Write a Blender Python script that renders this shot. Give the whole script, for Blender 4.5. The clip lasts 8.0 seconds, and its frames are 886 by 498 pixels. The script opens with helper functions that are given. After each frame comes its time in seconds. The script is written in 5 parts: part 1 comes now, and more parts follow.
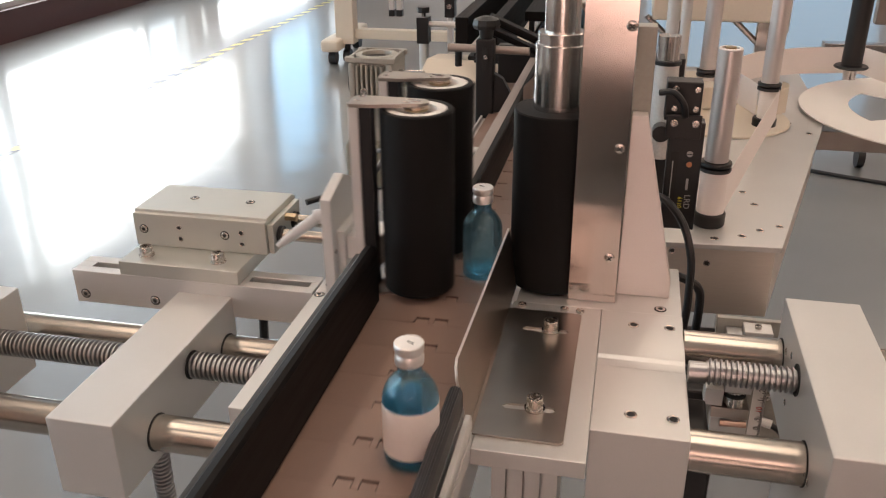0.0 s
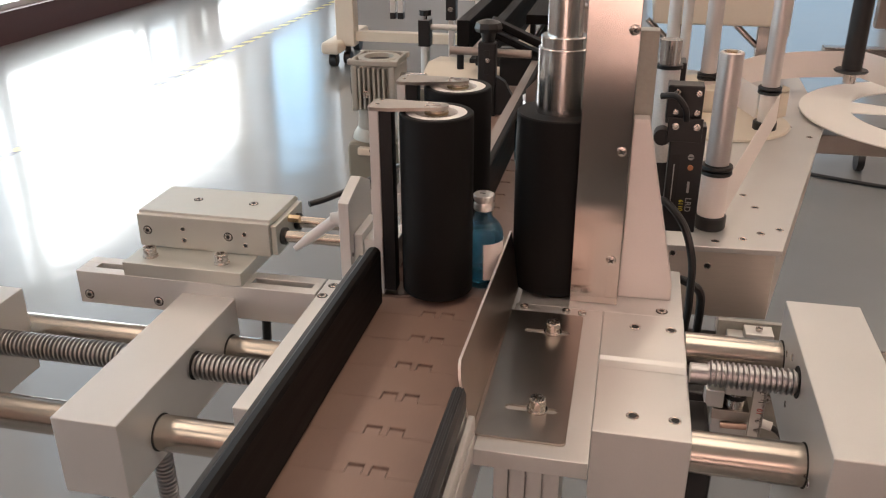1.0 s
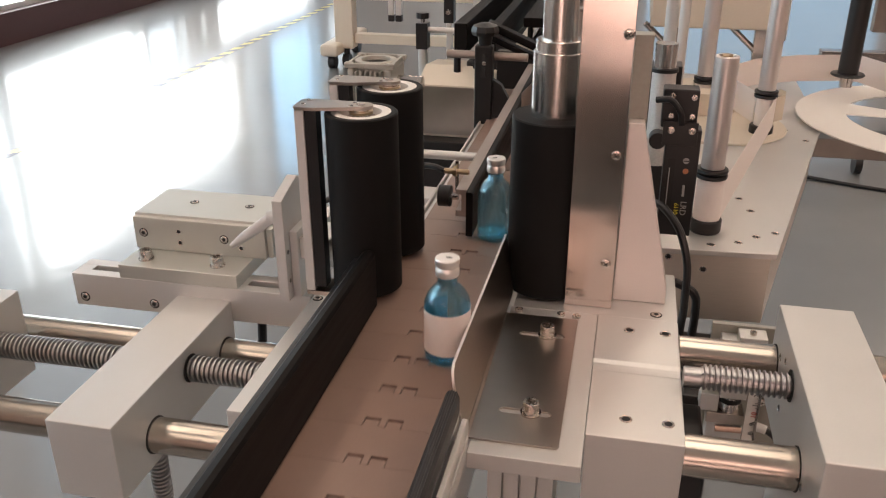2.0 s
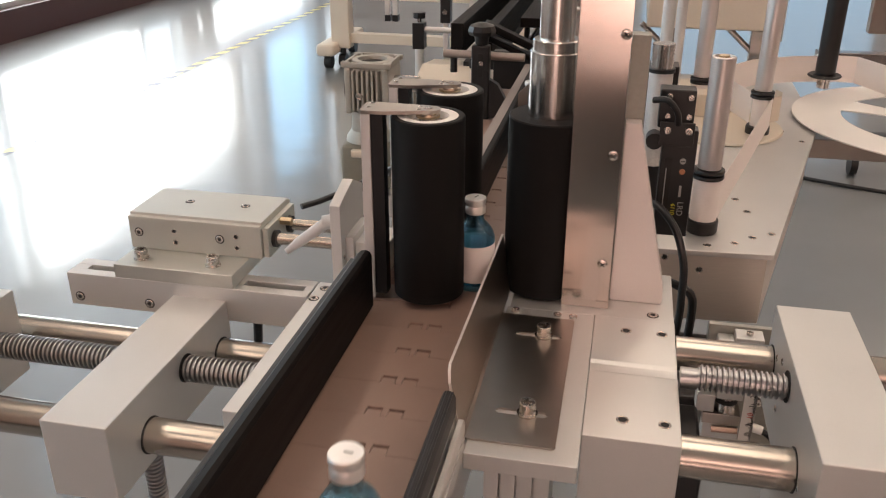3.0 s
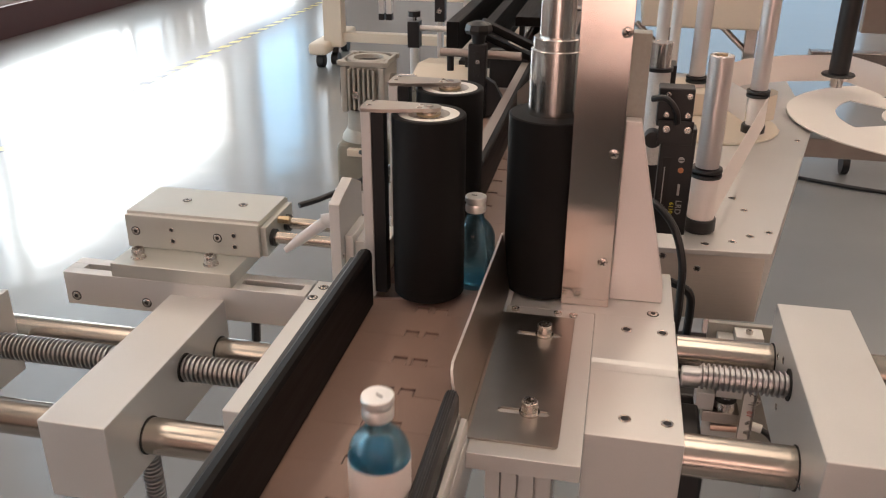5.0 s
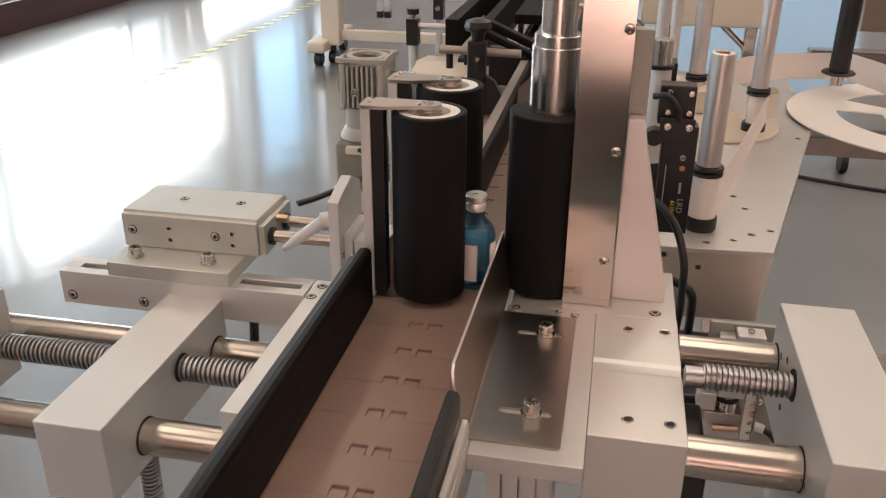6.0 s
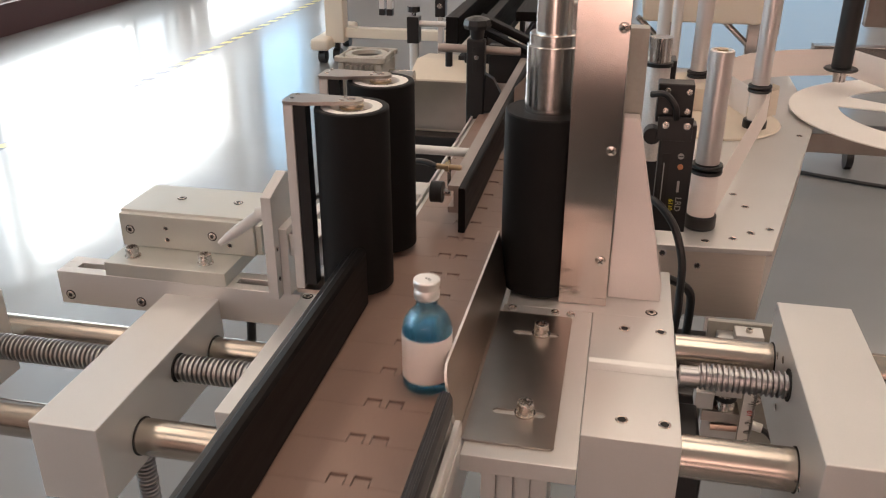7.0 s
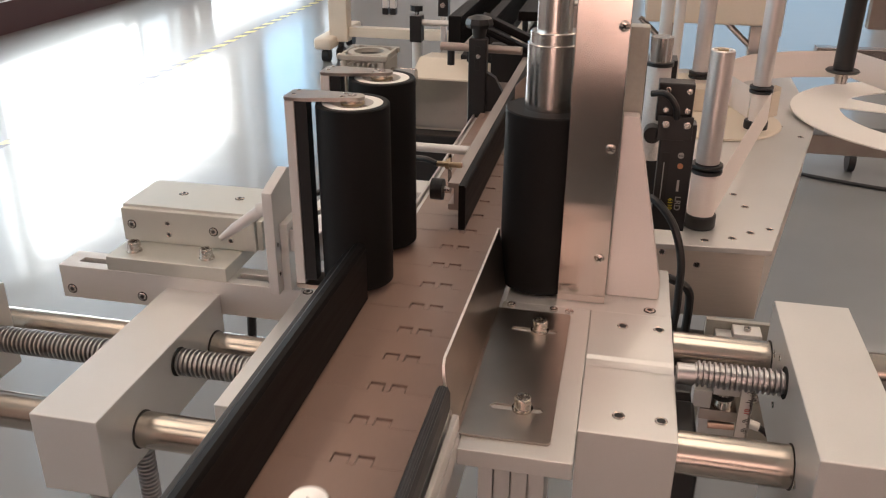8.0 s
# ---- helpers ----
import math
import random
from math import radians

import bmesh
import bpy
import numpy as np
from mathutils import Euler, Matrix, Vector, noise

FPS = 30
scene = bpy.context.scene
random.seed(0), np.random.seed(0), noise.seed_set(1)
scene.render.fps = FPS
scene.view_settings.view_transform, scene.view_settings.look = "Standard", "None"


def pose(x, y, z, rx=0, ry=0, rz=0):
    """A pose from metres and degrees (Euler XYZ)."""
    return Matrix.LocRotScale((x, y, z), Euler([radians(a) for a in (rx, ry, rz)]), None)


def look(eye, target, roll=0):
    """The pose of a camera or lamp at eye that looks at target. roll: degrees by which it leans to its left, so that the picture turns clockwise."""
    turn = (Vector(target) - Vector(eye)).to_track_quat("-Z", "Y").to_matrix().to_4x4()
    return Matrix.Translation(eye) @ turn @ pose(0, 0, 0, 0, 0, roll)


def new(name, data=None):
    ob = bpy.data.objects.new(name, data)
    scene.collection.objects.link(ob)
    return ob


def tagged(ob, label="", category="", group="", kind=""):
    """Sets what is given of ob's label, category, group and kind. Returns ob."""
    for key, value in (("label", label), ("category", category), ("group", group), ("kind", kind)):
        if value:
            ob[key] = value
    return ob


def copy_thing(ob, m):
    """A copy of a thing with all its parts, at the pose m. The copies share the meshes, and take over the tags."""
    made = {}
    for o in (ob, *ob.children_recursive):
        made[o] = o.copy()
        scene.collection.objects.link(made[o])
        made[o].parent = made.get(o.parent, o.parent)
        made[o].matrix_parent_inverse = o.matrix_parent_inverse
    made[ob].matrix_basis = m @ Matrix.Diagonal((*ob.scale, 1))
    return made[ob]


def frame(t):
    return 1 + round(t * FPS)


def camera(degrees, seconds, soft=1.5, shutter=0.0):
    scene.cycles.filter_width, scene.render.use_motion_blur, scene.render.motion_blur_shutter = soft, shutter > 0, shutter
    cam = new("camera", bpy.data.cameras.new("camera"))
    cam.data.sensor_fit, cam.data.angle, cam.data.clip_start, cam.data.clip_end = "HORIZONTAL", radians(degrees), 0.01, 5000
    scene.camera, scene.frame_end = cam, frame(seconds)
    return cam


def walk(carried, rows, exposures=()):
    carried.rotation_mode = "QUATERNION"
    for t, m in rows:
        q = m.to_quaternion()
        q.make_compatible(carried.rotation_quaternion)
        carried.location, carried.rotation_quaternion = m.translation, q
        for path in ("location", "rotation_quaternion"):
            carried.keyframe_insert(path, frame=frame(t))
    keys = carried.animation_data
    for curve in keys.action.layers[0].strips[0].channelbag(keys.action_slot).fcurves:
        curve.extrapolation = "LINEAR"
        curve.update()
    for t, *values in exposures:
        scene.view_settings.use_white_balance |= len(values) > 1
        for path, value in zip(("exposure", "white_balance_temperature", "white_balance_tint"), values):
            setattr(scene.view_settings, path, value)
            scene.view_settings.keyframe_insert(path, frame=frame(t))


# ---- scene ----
cam = camera(54.49, 8.0, soft=1.2, shutter=0.4)
PATH = [
    (0, (0.1277, -0.3932, 1.2262), (-0.2650, 1.3793, 0.3872), -0.47),
    (0.5, (0.1243, -0.3937, 1.2259), (-0.2695, 1.3794, 0.3886), -0.42),
    (1, (0.1258, -0.3976, 1.2276), (-0.2660, 1.3774, 0.3936), -0.28),
    (1.5, (0.1292, -0.3982, 1.2291), (-0.2625, 1.3786, 0.3988), -0.19),
    (3, (0.1284, -0.3964, 1.2283), (-0.2521, 1.3833, 0.3988), 0.09),
    (3.5, (0.1248, -0.3988, 1.2278), (-0.2495, 1.3827, 0.3996), 0.23),
    (4, (0.1232, -0.3974, 1.2275), (-0.2455, 1.3852, 0.3990), 0.20),
    (4.5, (0.1229, -0.3975, 1.2278), (-0.2424, 1.3851, 0.3978), 0.23),
    (6, (0.1179, -0.3900, 1.2241), (-0.2377, 1.3927, 0.3901), 0.38),
    (6.5, (0.1193, -0.3888, 1.2257), (-0.2427, 1.3901, 0.3863), 0.19),
    (7, (0.1259, -0.3864, 1.2258), (-0.2428, 1.3904, 0.3851), 0.06),
    (7.5, (0.1269, -0.3865, 1.2249), (-0.2443, 1.3897, 0.3838), 0.23),
    (8, (0.1288, -0.3904, 1.2245), (-0.2447, 1.3857, 0.3843), 0.43),
]
walk(cam, [(t, look(eye, target, roll)) for t, eye, target, roll in PATH])

# ---------- light ----------
world = bpy.data.worlds.new("hall_world")
scene.world = world
world.use_nodes = True
_sky = world.node_tree.nodes.new("ShaderNodeTexSky")
_sky.sky_type, _sky.sun_disc = "NISHITA", False
_sky.sun_elevation, _sky.sun_rotation = radians(38), radians(-60)
world.node_tree.links.new(_sky.outputs[0], world.node_tree.nodes["Background"].inputs[0])
world.node_tree.nodes["Background"].inputs[1].default_value = 0.12
scene.view_settings.exposure = -0.04


# ---------- materials ----------
def nodes_of(name):
    m = bpy.data.materials.new(name)
    m.use_nodes = True
    nt = m.node_tree
    return m, nt, nt.nodes["Principled BSDF"]


def surface(name, color, rough=0.5, metal=0.0, grain=0.08, grain_scale=60.0, stretch=(1, 1, 1), blotch=0.06, blotch_scale=6.0,
            bump=0.0, rough_var=0.08, coat=0.0, spec=0.5, brush=0.0):
    """A solid surface with grain and blotches at two scales, in object space metres."""
    m, nt, p = nodes_of(name)
    L = nt.links.new
    tc = nt.nodes.new("ShaderNodeTexCoord")
    mp = nt.nodes.new("ShaderNodeMapping")
    mp.inputs["Scale"].default_value = stretch
    L(tc.outputs["Object"], mp.inputs["Vector"])
    n1 = nt.nodes.new("ShaderNodeTexNoise")
    n1.inputs["Scale"].default_value, n1.inputs["Detail"].default_value = grain_scale, 4
    L(mp.outputs["Vector"], n1.inputs["Vector"])
    n2 = nt.nodes.new("ShaderNodeTexNoise")
    n2.inputs["Scale"].default_value, n2.inputs["Detail"].default_value = blotch_scale, 3
    L(tc.outputs["Object"], n2.inputs["Vector"])
    a = nt.nodes.new("ShaderNodeMath")
    a.operation = "MULTIPLY_ADD"
    L(n1.outputs["Fac"], a.inputs[0])
    a.inputs[1].default_value, a.inputs[2].default_value = 2 * grain, 1 - grain
    b = nt.nodes.new("ShaderNodeMath")
    b.operation = "MULTIPLY_ADD"
    L(n2.outputs["Fac"], b.inputs[0])
    b.inputs[1].default_value, b.inputs[2].default_value = 2 * blotch, 1 - blotch
    c = nt.nodes.new("ShaderNodeMath")
    c.operation = "MULTIPLY"
    L(a.outputs[0], c.inputs[0])
    L(b.outputs[0], c.inputs[1])
    mix = nt.nodes.new("ShaderNodeVectorMath")
    mix.operation = "SCALE"
    mix.inputs[0].default_value = color
    L(c.outputs[0], mix.inputs["Scale"])
    L(mix.outputs[0], p.inputs["Base Color"])
    r = nt.nodes.new("ShaderNodeMath")
    r.operation = "MULTIPLY_ADD"
    L(n1.outputs["Fac"], r.inputs[0])
    r.inputs[1].default_value, r.inputs[2].default_value = 2 * rough_var, rough - rough_var
    L(r.outputs[0], p.inputs["Roughness"])
    p.inputs["Metallic"].default_value = metal
    p.inputs["Coat Weight"].default_value, p.inputs["Coat Roughness"].default_value = coat, 0.15
    p.inputs["Coat IOR"].default_value = 1.75
    p.inputs["Specular IOR Level"].default_value = spec
    if brush:
        across = nt.nodes.new("ShaderNodeCombineXYZ")
        across.inputs[0].default_value = 1.0
        L(across.outputs[0], p.inputs["Tangent"])
        p.inputs["Anisotropic"].default_value = brush
    if bump:
        bp = nt.nodes.new("ShaderNodeBump")
        bp.inputs["Strength"].default_value, bp.inputs["Distance"].default_value = bump, 0.001
        L(n1.outputs["Fac"], bp.inputs["Height"])
        L(bp.outputs[0], p.inputs["Normal"])
    return m


ALU = surface("anodised_aluminium", (0.635, 0.625, 0.605), 0.44, 0.72, 0.04, 900, blotch=0.05, blotch_scale=12, bump=0.05)
POST_ALU = surface("turned_aluminium", (0.70, 0.655, 0.635), 0.36, 0.80, 0.05, 700, (1, 1, 0.03), blotch=0.05, blotch_scale=15, rough_var=0.05)
RUBBER_GREY = surface("grey_rubber_strip", (0.028, 0.028, 0.030), 0.45, 0.0, 0.12, 300, (1, 0.04, 1), blotch=0.15, blotch_scale=12, bump=0.06, spec=0.4)
ALU_BRUSHED = surface("brushed_aluminium", (0.595, 0.58, 0.56), 0.54, 0.5, 0.06, 500, (1, 1, 0.03), blotch=0.05, bump=0.04)
# gusset aluminium, lighter and pinker: the warm light on it is in the colour
GUSSET_LIT_ALU = surface("pink_lit_gusset_aluminium", (0.74, 0.685, 0.66), 0.42, 0.55, 0.04, 700, blotch=0.04, blotch_scale=12, bump=0.04)
CYL_ALU = surface("hard_anodised_aluminium", (0.53, 0.535, 0.495), 0.40, 0.70, 0.05, 800, blotch=0.06, blotch_scale=14, bump=0.05)
ALU_PAINT = surface("grey_cast_aluminium", (0.36, 0.35, 0.31), 0.5, 0.3, 0.10, 300, blotch=0.1, blotch_scale=20, bump=0.2)
OLIVE = surface("olive_grey_paint", (0.20, 0.19, 0.15), 0.45, 0.0, 0.06, 200, blotch=0.1, blotch_scale=20)
STEEL = surface("brushed_stainless", (0.55, 0.51, 0.485), 0.18, 1.0, 0.025, 900, (1, 1, 0.02), blotch=0.05, blotch_scale=9, bump=0.03)
STEEL_SHEET = surface("satin_stainless_sheet", (0.42, 0.38, 0.34), 0.28, 1.0, 0.02, 1600, blotch=0.16, blotch_scale=22, rough_var=0.012)
CHROME = surface("ground_steel_rod", (0.42, 0.38, 0.335), 0.25, 1.0, 0.05, 400, (0.05, 1, 1), blotch=0.06, blotch_scale=10, rough_var=0.04)
CHROME_UP = surface("turned_steel_shaft", (0.60, 0.57, 0.54), 0.22, 1.0, 0.06, 500, (0.2, 0.2, 1), blotch=0.05, blotch_scale=10, rough_var=0.05)
ZINC = surface("zinc_thread", (0.37, 0.365, 0.365), 0.34, 1.0, 0.10, 400, blotch=0.08)
COLUMN_STEEL = surface("grained_stainless_cover", (0.50, 0.445, 0.41), 0.17, 1.0, 0.05, 500, (1, 1, 0.02), blotch=0.12, blotch_scale=14, rough_var=0.03, brush=0.85)
SCREW = surface("screw_steel", (0.56, 0.525, 0.49), 0.26, 1.0, 0.08, 400, blotch=0.06)
# darker, browner aluminium for the far rail and the cross rod
RAIL_ALU = surface("brown_rail_aluminium", (0.36, 0.31, 0.28), 0.45, 0.7, 0.08, 300, (1, 0.05, 1), blotch=0.1, blotch_scale=10)
RUBBER = surface("black_rubber", (0.0065, 0.006, 0.006), 0.6, 0.0, 0.2, 700, blotch=0.2, blotch_scale=15, bump=0.12, spec=0.18)
BLACK = surface("black_plastic", (0.006, 0.0055, 0.006), 0.40, 0.0, 0.12, 300, blotch=0.15, blotch_scale=10, spec=0.5)
BLACK_STRIP = surface("black_guide_plastic", (0.006, 0.005, 0.005), 0.5, 0.0, 0.12, 260, (1, 0.05, 1), blotch=0.2, blotch_scale=8, bump=0.05, spec=0.12)
# near black: shade painted in holes and gaps, also ink and dark beds
GAP = surface("shade_and_ink_black", (0.012, 0.011, 0.010), 0.7)
WHITE_PL = surface("white_plastic", (0.78, 0.76, 0.72), 0.45, 0.0, 0.03, 200)
PAPER = surface("white_label_paper", (0.80, 0.74, 0.70), 0.6, 0.0, 0.03, 300, blotch=0.03)
CREAM = surface("cream_painted_steel", (0.62, 0.55, 0.45), 0.45, 0.0, 0.04, 200, blotch=0.06)
PAINT_BLUE = surface("pale_blue_paint", (0.42, 0.62, 0.78), 0.5, 0.0, 0.03, 60)
WALL = surface("wall_paint", (0.56, 0.50, 0.46), 0.7, 0.0, 0.03, 40)
# pink of the unseen walls, chosen to tint the bounced light warm
PINK = surface("warm_bounce_pink", (0.60, 0.45, 0.39), 0.7, 0.0, 0.03, 40)
# brown of the unseen screens that darken what the column reflects
DARK_SCREEN = surface("dark_brown_screen", (0.05, 0.038, 0.032), 0.6, 0.0, 0.08, 30)
SKIRT = surface("brushed_skirt_steel", (0.68, 0.62, 0.55), 0.38, 0.6, 0.07, 700, (0.05, 1, 1), blotch=0.12, blotch_scale=9, bump=0.03)
MAROON = surface("maroon_skirting", (0.06, 0.025, 0.025), 0.5, 0.0, 0.1, 20)
CEIL = surface("ceiling_paint", (0.74, 0.72, 0.70), 0.8, 0.0, 0.03, 20)
BELT = surface("brown_acetal_slat", (0.245, 0.163, 0.130), 0.40, 0.0, 0.05, 500, (1, 0.2, 1), blotch=0.10, blotch_scale=22, bump=0.05)
LEVER = surface("grey_plastic_lever", (0.50, 0.50, 0.49), 0.4, 0.0, 0.03, 200)
# pale metal for a painted highlight along the guide's edge
EDGE_GLINT = surface("edge_glint_metal", (0.78, 0.74, 0.70), 0.42, 0.7, 0.06, 400)
COPPER = surface("copper_tip", (0.55, 0.38, 0.30), 0.35, 1.0, 0.05, 300)
KNURL = surface("knurled_steel", (0.66, 0.63, 0.60), 0.40, 0.5, 0.25, 700, blotch=0.04, bump=0.9)
BRASS = surface("brass", (0.55, 0.43, 0.28), 0.3, 1.0, 0.05, 300)
YELLOW = surface("yellow_tape", (0.62, 0.50, 0.10), 0.45, 0.0, 0.08, 80, coat=0.8)
TAPE_BLACK = surface("dark_tape", (0.06, 0.06, 0.06), 0.5, 0.0, 0.1, 80, coat=0.7)
RED = surface("red_ink", (0.6, 0.05, 0.05), 0.5)
ORANGE = surface("orange_print", (0.42, 0.17, 0.08), 0.5)
PRINT_YEL = surface("yellow_print", (0.75, 0.62, 0.05), 0.5)
PRINT_WHT = surface("grey_print", (0.34, 0.33, 0.32), 0.5)


def glass_material(name, color, rough=0.03, ior=1.45, clear=0.0):
    """Tinted glass; the clear share of a thin wall lets light straight through."""
    m, nt, p = nodes_of(name)
    p.inputs["Base Color"].default_value = (*color, 1)
    p.inputs["Transmission Weight"].default_value = 1.0
    p.inputs["Roughness"].default_value = rough
    p.inputs["IOR"].default_value = ior
    if clear:
        thin = nt.nodes.new("ShaderNodeBsdfTransparent")
        thin.inputs[0].default_value = (*color, 1)
        mix = nt.nodes.new("ShaderNodeMixShader")
        mix.inputs[0].default_value = clear
        nt.links.new(p.outputs[0], mix.inputs[1])
        nt.links.new(thin.outputs[0], mix.inputs[2])
        nt.links.new(mix.outputs[0], nt.nodes["Material Output"].inputs[0])
    return m


GLASS = glass_material("blue_bottle_glass", (0.72, 0.915, 1.0), clear=0.62)
GLASS_BASE = glass_material("thick_blue_glass", (0.58, 0.92, 1.0), 0.08, clear=0.35)
PANE = glass_material("window_glass", (0.95, 0.97, 0.98), 0.0)


def glow(name, color, strength):
    m, nt, p = nodes_of(name)
    e = nt.nodes.new("ShaderNodeEmission")
    e.inputs[0].default_value, e.inputs[1].default_value = (*color, 1), strength
    nt.links.new(e.outputs[0], nt.nodes["Material Output"].inputs[0])
    return m


SKY_GLOW = glow("overcast_daylight", (0.93, 0.98, 1.0), 9.0)
BLUE_DIM = glow("pale_blue_far_daylight", (0.55, 0.78, 1.0), 0.95)
# warm fill glow added out of view, for pink light on front faces
WARM_GLOW = glow("warm_fill_glow", (1.0, 0.66, 0.56), 5.2)
FROST = glow("frosted_upper_daylight", (0.72, 0.86, 1.0), 1.1)
FROST_WHITE = glow("frosted_daylight", (0.85, 0.94, 1.0), 2.2)
FROST_SOFT = glow("frosted_side_daylight", (0.74, 0.90, 1.0), 4.2)
BLUE_GLOW = glow("pale_blue_daylight", (0.42, 0.72, 1.0), 3.0)
TUBE = glow("ceiling_light_diffuser", (1.0, 0.80, 0.65), 6.1)


def floor_material():
    """Grey epoxy floor, glossy, with faint roller marks and scuffs."""
    m, nt, p = nodes_of("grey_epoxy_floor")
    L = nt.links.new
    tc = nt.nodes.new("ShaderNodeTexCoord")
    n1 = nt.nodes.new("ShaderNodeTexNoise")
    n1.inputs["Scale"].default_value, n1.inputs["Detail"].default_value = 1.2, 5
    n2 = nt.nodes.new("ShaderNodeTexNoise")
    n2.inputs["Scale"].default_value, n2.inputs["Detail"].default_value = 45, 4
    for n in (n1, n2):
        L(tc.outputs["Object"], n.inputs["Vector"])
    ramp = nt.nodes.new("ShaderNodeValToRGB")
    ramp.color_ramp.elements[0].position, ramp.color_ramp.elements[0].color = 0.3, (0.155, 0.158, 0.158, 1)
    ramp.color_ramp.elements[1].position, ramp.color_ramp.elements[1].color = 0.7, (0.215, 0.22, 0.22, 1)
    L(n1.outputs["Fac"], ramp.inputs[0])
    L(ramp.outputs[0], p.inputs["Base Color"])
    r = nt.nodes.new("ShaderNodeMath")
    r.operation = "MULTIPLY_ADD"
    L(n1.outputs["Fac"], r.inputs[0])
    r.inputs[1].default_value, r.inputs[2].default_value = 0.20, 0.26
    L(r.outputs[0], p.inputs["Roughness"])
    p.inputs["Specular IOR Level"].default_value = 0.35
    p.inputs["Coat Weight"].default_value, p.inputs["Coat Roughness"].default_value = 1.0, 0.13
    p.inputs["Coat IOR"].default_value = 1.75
    bp0 = nt.nodes.new("ShaderNodeBump")
    bp0.inputs["Strength"].default_value, bp0.inputs["Distance"].default_value = 0.03, 0.002
    L(n2.outputs["Fac"], bp0.inputs["Height"])
    n3 = nt.nodes.new("ShaderNodeTexNoise")
    n3.inputs["Scale"].default_value, n3.inputs["Detail"].default_value = 4.0, 2
    L(tc.outputs["Object"], n3.inputs["Vector"])
    bp = nt.nodes.new("ShaderNodeBump")
    bp.inputs["Strength"].default_value, bp.inputs["Distance"].default_value = 0.35, 0.006
    L(n3.outputs["Fac"], bp.inputs["Height"])
    L(bp0.outputs[0], bp.inputs["Normal"])
    L(bp.outputs[0], p.inputs["Coat Normal"])
    L(bp.outputs[0], p.inputs["Normal"])
    return m


FLOOR = floor_material()


# ---------- building helpers ----------
def box(bm, x0, x1, y0, y1, z0, z1, bevel=0.0, seg=2):
    r = bmesh.ops.create_cube(bm, size=1.0)
    vs = r["verts"]
    bmesh.ops.scale(bm, vec=(x1 - x0, y1 - y0, z1 - z0), verts=vs)
    bmesh.ops.translate(bm, vec=((x0 + x1) / 2, (y0 + y1) / 2, (z0 + z1) / 2), verts=vs)
    if bevel:
        es = list({e for v in vs for e in v.link_edges})
        bmesh.ops.bevel(bm, geom=es, offset=bevel, segments=seg, affect="EDGES", profile=0.5)
    return vs


def tube(bm, a, b, r, r2=None, n=24, caps=True):
    """A round bar from a to b."""
    a, b = Vector(a), Vector(b)
    r2 = r if r2 is None else r2
    d = b - a
    m = Matrix.Translation((a + b) / 2) @ d.to_track_quat("Z", "Y").to_matrix().to_4x4()
    res = bmesh.ops.create_cone(bm, cap_ends=caps, segments=n, radius1=r, radius2=r2, depth=d.length, matrix=m)
    return res["verts"]


def lathe(bm, profile, n=40, at=(0, 0, 0)):
    """Turns (radius, height) pairs about the upright axis."""
    rings = []
    for r, z in profile:
        if r < 1e-6:
            rings.append([bm.verts.new((at[0], at[1], at[2] + z))])
        else:
            rings.append([bm.verts.new((at[0] + r * math.cos(2 * math.pi * i / n), at[1] + r * math.sin(2 * math.pi * i / n), at[2] + z)) for i in range(n)])
    for p, q in zip(rings, rings[1:]):
        for i in range(n):
            j = (i + 1) % n
            if len(p) == 1 and len(q) == 1:
                continue
            if len(p) == 1:
                bm.faces.new((p[0], q[j], q[i]))
            elif len(q) == 1:
                bm.faces.new((p[i], p[j], q[0]))
            else:
                bm.faces.new((p[i], p[j], q[j], q[i]))


def prism(bm, outline, z0, z1, axis="z", bevel=0.0):
    """Extrudes a closed outline of 2D points along an axis."""
    def at(u, v, w):
        return {"z": (u, v, w), "y": (u, w, v), "x": (w, u, v)}[axis]
    lo = [bm.verts.new(at(u, v, z0)) for u, v in outline]
    hi = [bm.verts.new(at(u, v, z1)) for u, v in outline]
    n = len(outline)
    fs = [bm.faces.new(lo[::-1]), bm.faces.new(hi)]
    fs += [bm.faces.new((lo[i], lo[(i + 1) % n], hi[(i + 1) % n], hi[i])) for i in range(n)]
    bmesh.ops.recalc_face_normals(bm, faces=fs)
    if bevel:
        bmesh.ops.bevel(bm, geom=list({e for f in fs for e in f.edges}), offset=bevel, segments=2, affect="EDGES", profile=0.5)
    return fs


def ring_outline(cx, cy, r, a0, a1, n):
    return [(cx + r * math.cos(radians(a0 + (a1 - a0) * i / n)), cy + r * math.sin(radians(a0 + (a1 - a0) * i / n))) for i in range(n + 1)]


